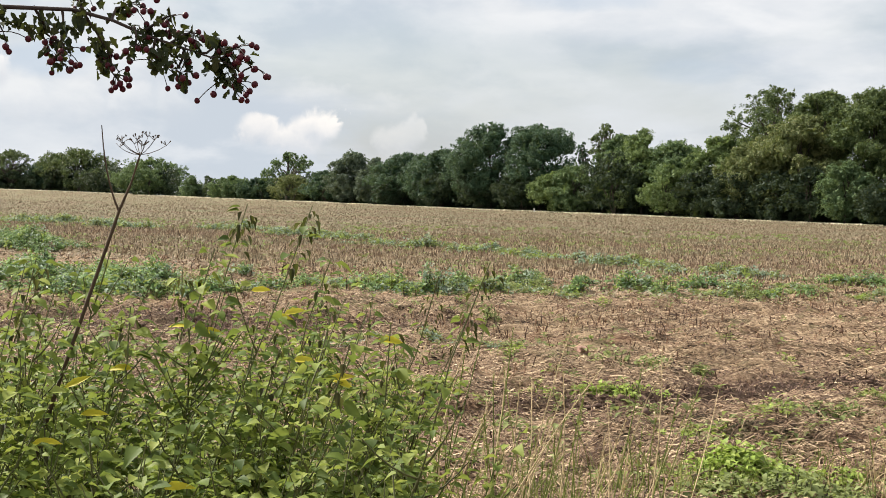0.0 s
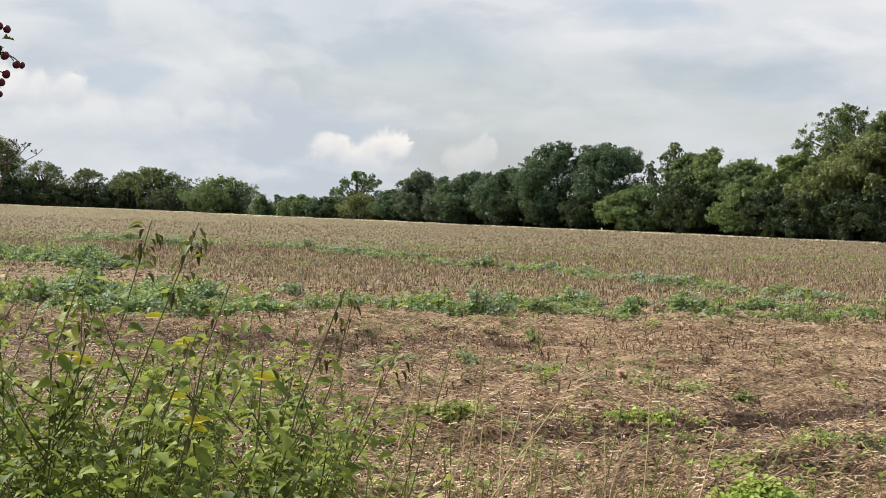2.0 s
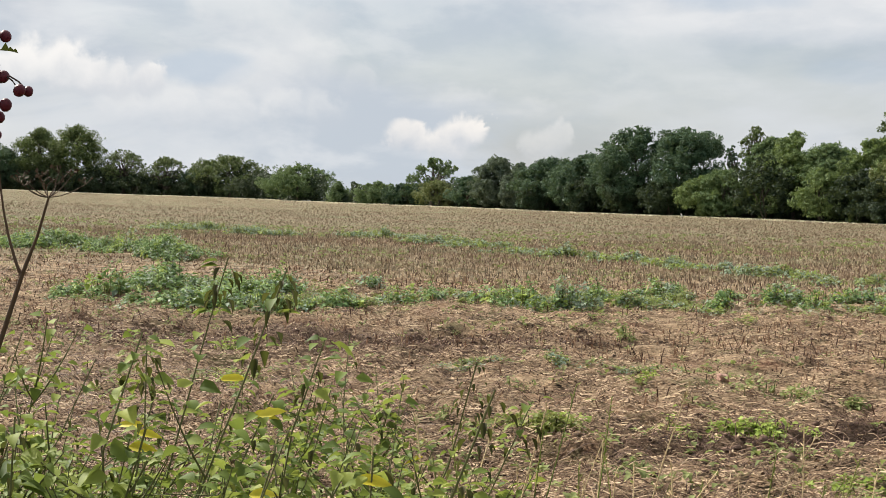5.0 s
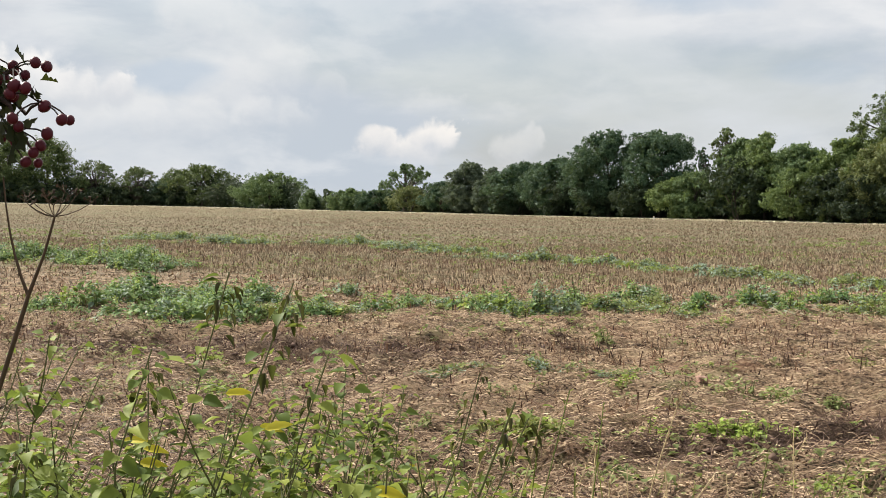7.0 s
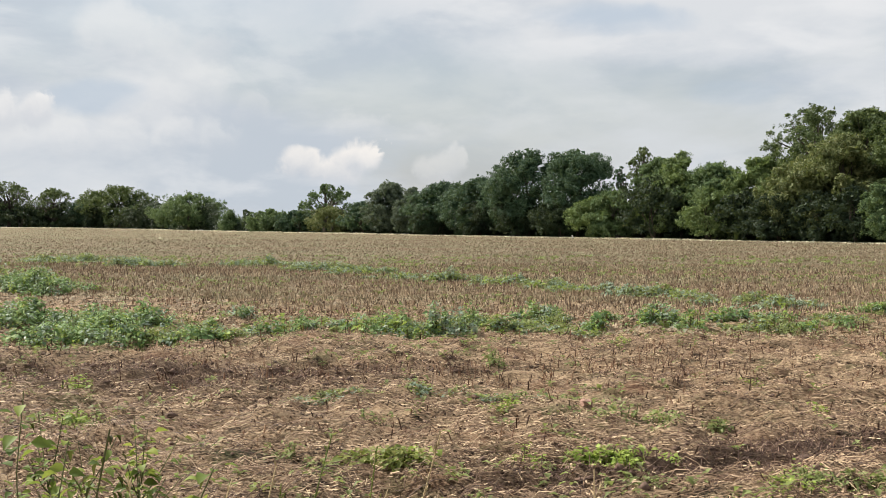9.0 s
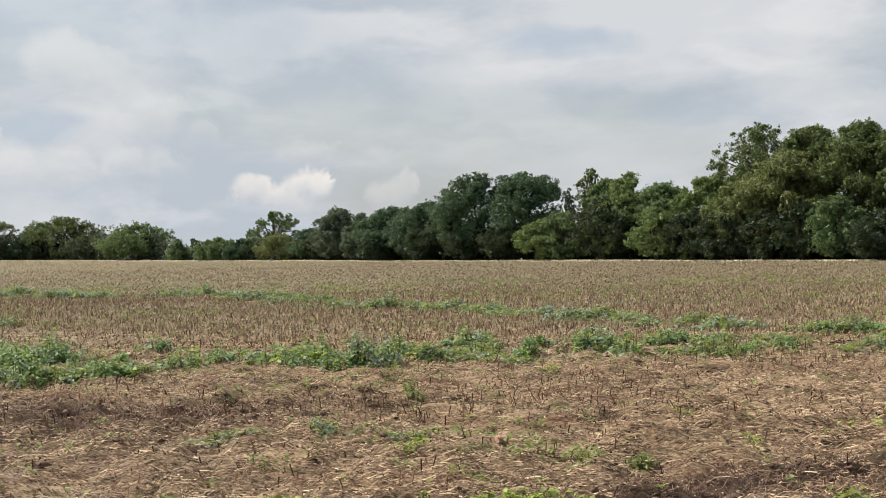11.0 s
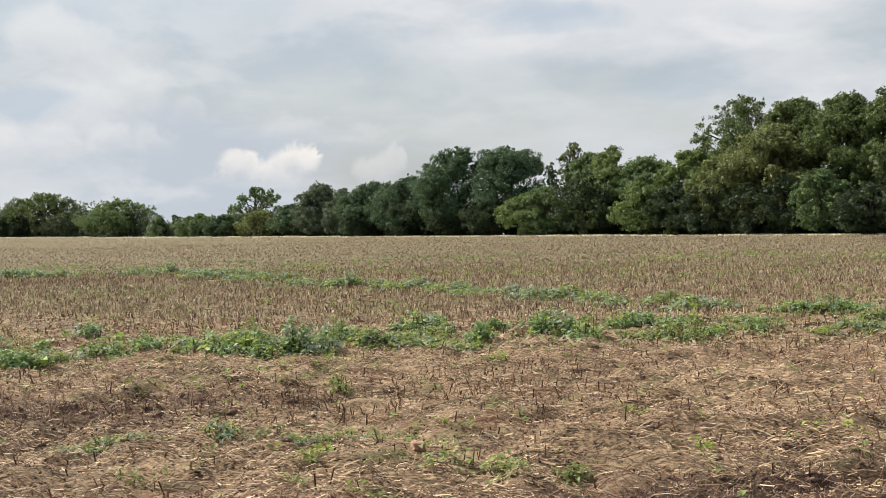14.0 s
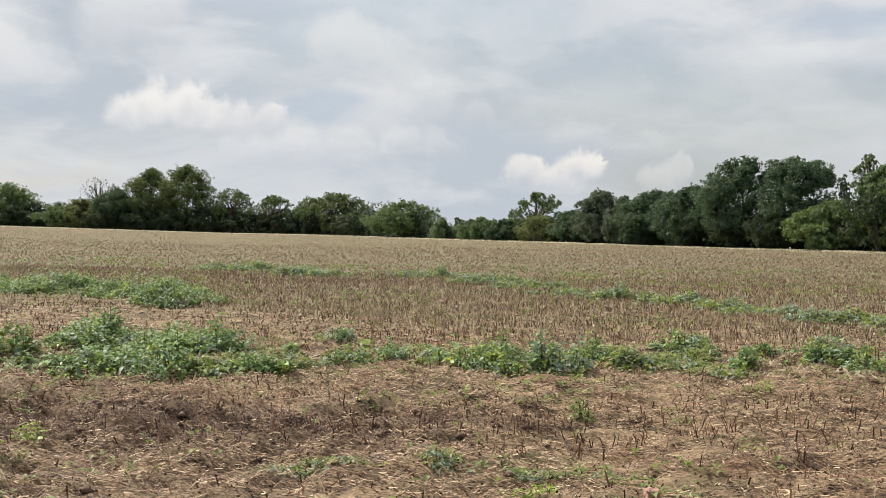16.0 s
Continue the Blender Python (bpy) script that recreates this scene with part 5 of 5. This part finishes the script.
for i, (top, lean, lv, gold) in enumerate((
    ((-1.163, 7.554, 1.320), 0.40, 40, ()),
    ((-1.374, 7.880, 1.315), 0.26, 40, ((-1.301, 7.72, 1.14, 0.3),)),
    ((-1.527, 7.902, 1.165), 0.08, 36, ((-1.404, 7.645, 1.061, 0.1), (-1.47, 7.72, 1.06, 2.9))),
    ((-1.153, 7.707, 1.205), 0.36, 34, ((-1.214, 7.644, 1.103, 0.5),)),
    ((-0.777, 7.010, 1.246), 0.42, 26, ()),
    ((-0.930, 7.760, 1.175), 0.40, 26, ()),
    ((-0.968, 7.296, 1.120), 0.38, 34, ((-0.968, 7.296, 1.091, 0.2),)),
    ((-1.020, 7.170, 1.090), 0.40, 34, ((-1.040, 7.184, 1.035, 0.5), (-1.035, 7.184, 1.030, -0.25))),
    ((-1.330, 7.450, 1.235), 0.16, 40, ((-1.336, 7.47, 1.075, 0.0),)),
    ((-1.250, 7.760, 1.110), 0.30, 34, ((-1.259, 7.745, 1.083, 0.4),)),
    ((-1.690, 7.470, 1.205), 0.10, 40, ()),
    ((-1.640, 7.300, 1.120), 0.12, 40, ()),
    ((-1.760, 7.700, 1.180), 0.14, 36, ()),
    ((-1.460, 7.350, 1.130), 0.22, 36, ((-1.47, 7.33, 1.02, 2.8),)),
    ((-0.880, 8.020, 1.080), 0.36, 24, ()),
)):
    nettle(top, (top[0] - lean, top[1] - 0.04), 400 + i, lv + 34, 0.030 if i in (4, 5) else 0.047, 0.95 if i in (0, 1, 2, 4, 5) else 0.35, gold, 0.3, "", 1.0)


def verge_mass():
    """Shorter nettles that close the foot of the verge."""
    rng = np.random.default_rng(12)
    for i in range(74):
        x, y = rng.uniform(-2.05, -0.98), rng.uniform(6.6, 8.1)
        if x > -1.16 and y < 7.0:
            x -= 0.3
        h = rng.uniform(0.78, 1.04) - 0.12 * max(0, (x + 1.31) / 0.3)
        nettle((x + 0.10 + rng.normal() * 0.08, y + rng.normal() * 0.08, h), (x - 0.06, y), 500 + i, 56, 0.050, 0.12, ((x + 0.06, y - 0.02, h - 0.08, rng.uniform(-0.4, 0.6)),) if i % 20 == 3 else (), 0.35, "short leafy green nettle in the verge", 1.0)
    for i in range(62):
        x, y = rng.uniform(-2.58, -1.18), rng.uniform(7.8, 9.4)
        h = rng.uniform(0.60, 0.94)
        nettle((x + 0.10 + rng.normal() * 0.10, y + rng.normal() * 0.10, h), (x - 0.06, y), 700 + i, 50, 0.049, 0.2, ((x + 0.05, y - 0.02, h - 0.06, rng.uniform(2.4, 3.4)),) if i % 20 == 3 else (), 0.35, "short leafy green nettle in the verge", 1.0)


verge_mass()


def leggy_nettles():
    """Half-high, thinner stems between the mass and the tall tops."""
    rng = np.random.default_rng(14)
    for i in range(40):
        x, y = rng.uniform(-1.96, -1.08), rng.uniform(7.0, 8.2)
        h = rng.uniform(0.98, 1.21) - 0.10 * max(0, (x + 1.26) / 0.3)
        nettle((x + 0.12 + rng.normal() * 0.09, y + rng.normal() * 0.08, h), (x - 0.16, y), 800 + i, 52, 0.042, 0.35, ((x + 0.08, y, h - 0.10, rng.uniform(-0.5, 0.7)),) if i % 10 == 0 else (), 0.42, "half-high leggy nettle with pale upper leaves", 0.8)


leggy_nettles()


def dead_umbel():
    """A dead hogweed: a leaning dark stem, a side shoot and a flat seed head of thin rays."""
    rng = np.random.default_rng(14)
    root = new("dead_umbel")
    bx, by = -1.93, 7.50
    bz = float(ground_at(bx, by))
    root.location = (bx, by, bz)
    tagged(root, "dead brown hogweed stalk with a flat seed head", "weed", "verge weeds")
    o = np.array([bx, by, bz])
    top = np.array([-1.495, 7.50, 1.412]) - o
    fork = np.array([-1.535, 7.50, 1.303]) - o
    tb = Tubes(7)
    stem = np.array([(0, 0, -0.03), (0.11, 0, 0.42), np.array([-1.66, 7.50, 0.94]) - o, np.array([-1.595, 7.50, 1.13]) - o, np.array([-1.548, 7.50, 1.265]) - o, fork, (fork + top) / 2 + (0.003, 0, 0), top])
    tb.add(stem, [0.0060, 0.0052, 0.0042, 0.0038, 0.0034, 0.0030, 0.0021, 0.0017])
    part("stem", tb.mesh("stem", M_DEAD), root)
    ts = Tubes(5)
    ts.add(bend(fork - (0, 0, 0.006), np.array([-1.573, 7.50, 1.468]) - o, (-0.006, 0, -0.01), rng, 6), np.linspace(0.0026, 0.0010, 6))
    part("side_shoot", ts.mesh("side_shoot", M_DEAD), root)
    tr, B = Tubes(4), []
    for i in range(11):
        a = i * 2.4
        rr = 0.056 * math.sqrt((i + 0.8) / 11)
        e = top + np.array([rr * math.cos(a), rr * math.sin(a), 0.022 + 0.016 * rng.random() - 4 * rr * rr])
        tr.add(bend(top, e, (0, 0, -0.004), rng, 4), [0.0008, 0.0007, 0.0006, 0.0005])
        for j in range(5):
            b = rng.uniform(0, 6.28)
            e2 = e + np.array([0.010 * math.cos(b), 0.010 * math.sin(b), 0.006 + 0.004 * rng.random()])
            tr.add(np.stack([e, (e + e2) / 2, e2]), [0.0006, 0.0005, 0.0005])
            B.append(e2)
    tagged(part("seed_head", tr.mesh("seed_head", M_DEAD), root), kind="stuff")
    B = np.array(B)
    v, f = leaf_quads(rng, B, rng.normal(size=B.shape), rng.uniform(0.004, 0.008, len(B)), 0.7)
    tagged(part("seed_spray", mesh_arrays("seed_spray", v, f, M_DEAD), root), kind="stuff")


dead_umbel()


def grass_tuft(x, y, h, count, spread, seed, mat, label, heads=True):
    """A tuft of tall grass: thin bent culms, narrow blades and loose seed heads."""
    rng = np.random.default_rng(seed)
    root = new("grass_tuft")
    root.location = (x, y, float(ground_at(x, y)))
    tagged(root, label, "grass", "verge weeds")
    for i in range(count):
        o = np.array([rng.normal() * spread, rng.normal() * spread, -0.02])
        hh = h * rng.uniform(0.6, 1.08)
        tip = o + (rng.normal() * 0.24 * hh, rng.normal() * 0.2 * hh, hh * rng.uniform(0.85, 1.0))
        p = bend(o, tip, (rng.normal() * 0.035, rng.normal() * 0.03, 0.02), rng, 7)
        tb = Tubes(4)
        tb.add(p, np.linspace(0.0028, 0.0012, 7))
        culm = part("culm", tb.mesh("culm", mat), root)
        if heads:
            at = rng.uniform(0.0, 1.0, (14, 1))
            hb = p[5] + (p[6] - p[5]) * at
            hd = unit(p[6] - p[5]) + rng.normal(size=(14, 3)) * 0.45
            v, f = blades(rng, hb, hd, rng.normal(size=hd.shape), rng.uniform(0.010, 0.024, 14), 0.004, 0.1, 3)
            tagged(part("seed_head", mesh_arrays("seed_head", v, f, mat), culm), kind="stuff")
    n = count * 3
    base = np.stack([rng.normal(size=n) * spread, rng.normal(size=n) * spread, np.zeros(n)], -1)
    a = rng.uniform(0, 6.28, n)
    d = np.stack([np.cos(a) * 0.35, np.sin(a) * 0.35, np.ones(n)], -1)
    v, f = blades(rng, base, d, np.stack([np.cos(a), np.sin(a), np.full(n, 0.2)], -1), h * rng.uniform(0.4, 0.85, n), 0.006, rng.uniform(0.05, 0.5, n), 7, 0.3)
    tagged(part("foliage", mesh_arrays("foliage", v, f, M_GRASS if mat is not M_DRY or seed % 2 else mat), root), kind="stuff")


for i, (gx_, gy_, gh, gc) in enumerate(((-1.00, 8.59, 0.96, 14), (-0.84, 8.69, 1.0, 16), (-0.68, 8.89, 0.88, 12), (-0.54, 9.09, 0.9, 10), (-0.93, 8.29, 0.9, 12), (-1.13, 8.39, 0.95, 12), (-0.74, 8.29, 0.82, 9), (-1.28, 8.59, 0.95, 10), (-0.38, 9.49, 0.74, 9), (-0.58, 9.59, 0.7, 9), (-0.80, 9.39, 0.72, 10), (-1.03, 9.29, 0.76, 10), (-0.90, 7.99, 0.86, 12), (-1.00, 7.69, 0.80, 12), (-0.80, 8.04, 0.78, 10), (-0.66, 8.44, 0.74, 10), (-0.94, 8.14, 0.7, 14))):
    grass_tuft(gx_, gy_, gh * 1.04, int(gc * 1.1), 0.10, 600 + i, M_DRY if i % 2 else M_GRASS, "tuft of dry straw-coloured grass with seed heads" if i % 2 else "tuft of tall green grass going to seed")
for i, (gx_, gy_, gh, gc) in enumerate(((1.01, 11.45, 0.34, 16), (1.21, 11.75, 0.36, 16), (0.81, 11.15, 0.28, 12), (1.46, 12.05, 0.36, 14), (-1.63, 6.84, 0.95, 10), (-1.43, 6.99, 0.9, 10), (-1.08, 7.69, 0.9, 12), (-1.00, 8.09, 0.78, 14), (-0.86, 8.39, 0.70, 14), (-1.13, 8.09, 0.82, 12))):
    grass_tuft(gx_, gy_, gh, gc, 0.10, 620 + i, M_GRASS if i > 3 else M_DRY, "tuft of green and yellowing grass on the verge")


for i, (gx_, gy_) in enumerate(((0.11, 11.15), (0.36, 11.75), (0.58, 11.25), (0.86, 11.95), (1.11, 11.55), (-0.19, 11.45), (0.71, 12.45), (1.26, 12.35), (-0.44, 11.05))):
    grass_tuft(gx_, gy_, 0.17 + 0.03 * (i % 3), 14, 0.16, 640 + i, M_GRASS, "low tuft of fresh green grass among seedlings", False)


# ---- hawthorn by the path, with a berried branch reaching into view ----
def hawthorn():
    rng = np.random.default_rng(21)
    root = new("hawthorn_bush")
    ox, oy = -2.95, 6.44
    oz = float(ground_at(ox, oy))
    root.location = (ox, oy, oz)
    tagged(root, "hawthorn with dark lobed leaves and clusters of red berries", "bush")
    o = np.array([ox, oy, oz])
    tb = Tubes(8)
    tb.add(np.array([(0, 0, -0.05), (0.05, 0.02, 0.6), (0.12, 0.03, 1.2), (0.30, 0.08, 1.75)]), [0.035, 0.03, 0.026, 0.016])
    part("trunk", tb.mesh("trunk", M_TWIG), root)
    y0 = 6.62
    main = np.array([(-2.616, y0 - 0.1, 1.762), (-2.044, y0 - 0.05, 1.672), (-1.615, y0, 1.602), (-1.391, y0, 1.578), (-1.294, y0, 1.575), (-1.242, y0, 1.562), (-1.197, y0, 1.543), (-1.143, y0, 1.526), (-1.096, y0, 1.511)]) - o
    br = Tubes(7)
    br.add(main, [0.012, 0.007, 0.0036, 0.0030, 0.0026, 0.0022, 0.0018, 0.0014, 0.0009])
    B, stalk, lb, ld, ln_ = [], Tubes(4), [], [], []

    def spray(start, end, nleaf, nberry):
        """A short side twig with leaves and a berry cluster at its end."""
        start, end = np.array(start), np.array(end)
        p = bend(start, end, rng.normal(size=3) * 0.006, rng, 5, 0.002)
        br.add(p, np.linspace(0.0020, 0.0009, 5))
        for _ in range(int(nleaf * 2.4)):
            s = rng.uniform(0.1, 1.0)
            c = start + (end - start) * s + rng.normal(size=3) * 0.007
            lb.append(c + rng.normal(size=3) * 0.004)
            ld.append(unit(end - start) * 0.4 + rng.normal(size=3) * 0.7 + (0.1, 0, -0.45))
            ln_.append(rng.uniform(0.010, 0.020))
        for _ in range(nberry + 2):
            q = end + rng.normal(size=3) * (0.013, 0.013, 0.010) + (0.006, 0, -0.008)
            stalk.add(bend(end, q, (0, 0, 0.003), rng, 4), [0.0006] * 4)
            B.append(q)

    def pt(px_, pz_, j=0.0):
        return np.array([px_, y0 + j, pz_]) - o

    spray(pt(-1.347, 1.579), pt(-1.332, 1.539, 0.02), 9, 4)
    spray(pt(-1.386, 1.578), pt(-1.378, 1.544, -0.02), 9, 2)
    spray(pt(-1.332, 1.540, 0.02), pt(-1.326, 1.513, 0.02), 8, 5)
    spray(pt(-1.309, 1.577), pt(-1.297, 1.521, -0.02), 9, 4)
    spray(pt(-1.281, 1.572), pt(-1.254, 1.524, 0.02), 9, 5)
    spray(pt(-1.268, 1.525, 0.02), pt(-1.245, 1.493, 0.02), 7, 7)
    spray(pt(-1.243, 1.562), pt(-1.227, 1.586, 0.02), 10, 5)
    spray(pt(-1.214, 1.552), pt(-1.204, 1.528, -0.02), 8, 3)
    spray(pt(-1.205, 1.546), pt(-1.175, 1.567, 0.02), 10, 6)
    spray(pt(-1.186, 1.539), pt(-1.182, 1.510, 0.0), 9, 6)
    spray(pt(-1.167, 1.533), pt(-1.142, 1.549, 0.02), 9, 6)
    spray(pt(-1.148, 1.527), pt(-1.151, 1.496, -0.01), 9, 6)
    spray(pt(-1.134, 1.522), pt(-1.104, 1.538, 0.01), 8, 5)
    spray(pt(-1.115, 1.516), pt(-1.081, 1.529, 0.0), 6, 6)
    spray(pt(-1.105, 1.514), pt(-1.097, 1.489, 0.0), 8, 4)
    spray(pt(-1.096, 1.511), pt(-1.079, 1.485, 0.0), 3, 3)
    spray(pt(-1.096, 1.511), pt(-1.061, 1.505, 0.0), 3, 3)
    spray(pt(-1.280, 1.574), pt(-1.279, 1.597, 0.0), 8, 3)
    spray(pt(-1.424, 1.581), pt(-1.435, 1.556, 0.0), 9, 4)
    spray(pt(-1.491, 1.588), pt(-1.473, 1.562, 0.0), 9, 4)
    part("branch", br.mesh("branch", M_TWIG), root)
    tagged(part("berry_stalk_cluster", stalk.mesh("berry_stalk_cluster", M_TWIG), root), kind="stuff")
    lb, ld, ln_ = np.array(lb), np.array(ld), np.array(ln_)
    v, f = blades(rng, lb, ld, rng.normal(size=ld.shape) + (0, -0.6, 0.4), ln_, ln_ * 0.72, 0.2, 9, 0.25, [0.06, 0.18, 0.95, 0.45, 0.80, 0.10], 1.1)
    tagged(part("foliage", mesh_arrays("foliage", v, f, M_HAW, True), root), kind="stuff")
    bm = bmesh.new()
    bmesh.ops.create_icosphere(bm, subdivisions=2, radius=1.0)
    me = bpy.data.meshes.new("berry")
    bm.to_mesh(me)
    bm.free()
    for poly in me.polygons:
        poly.use_smooth = True
    me.materials.append(berry_material())
    for q in B:
        ob = part("berry", me, root)
        r = rng.uniform(0.0034, 0.0045)
        ob.matrix_local = Matrix.LocRotScale(Vector(q), Euler(rng.uniform(-0.6, 0.6, 3)), Vector((r, r, r * 1.12)))


hawthorn()
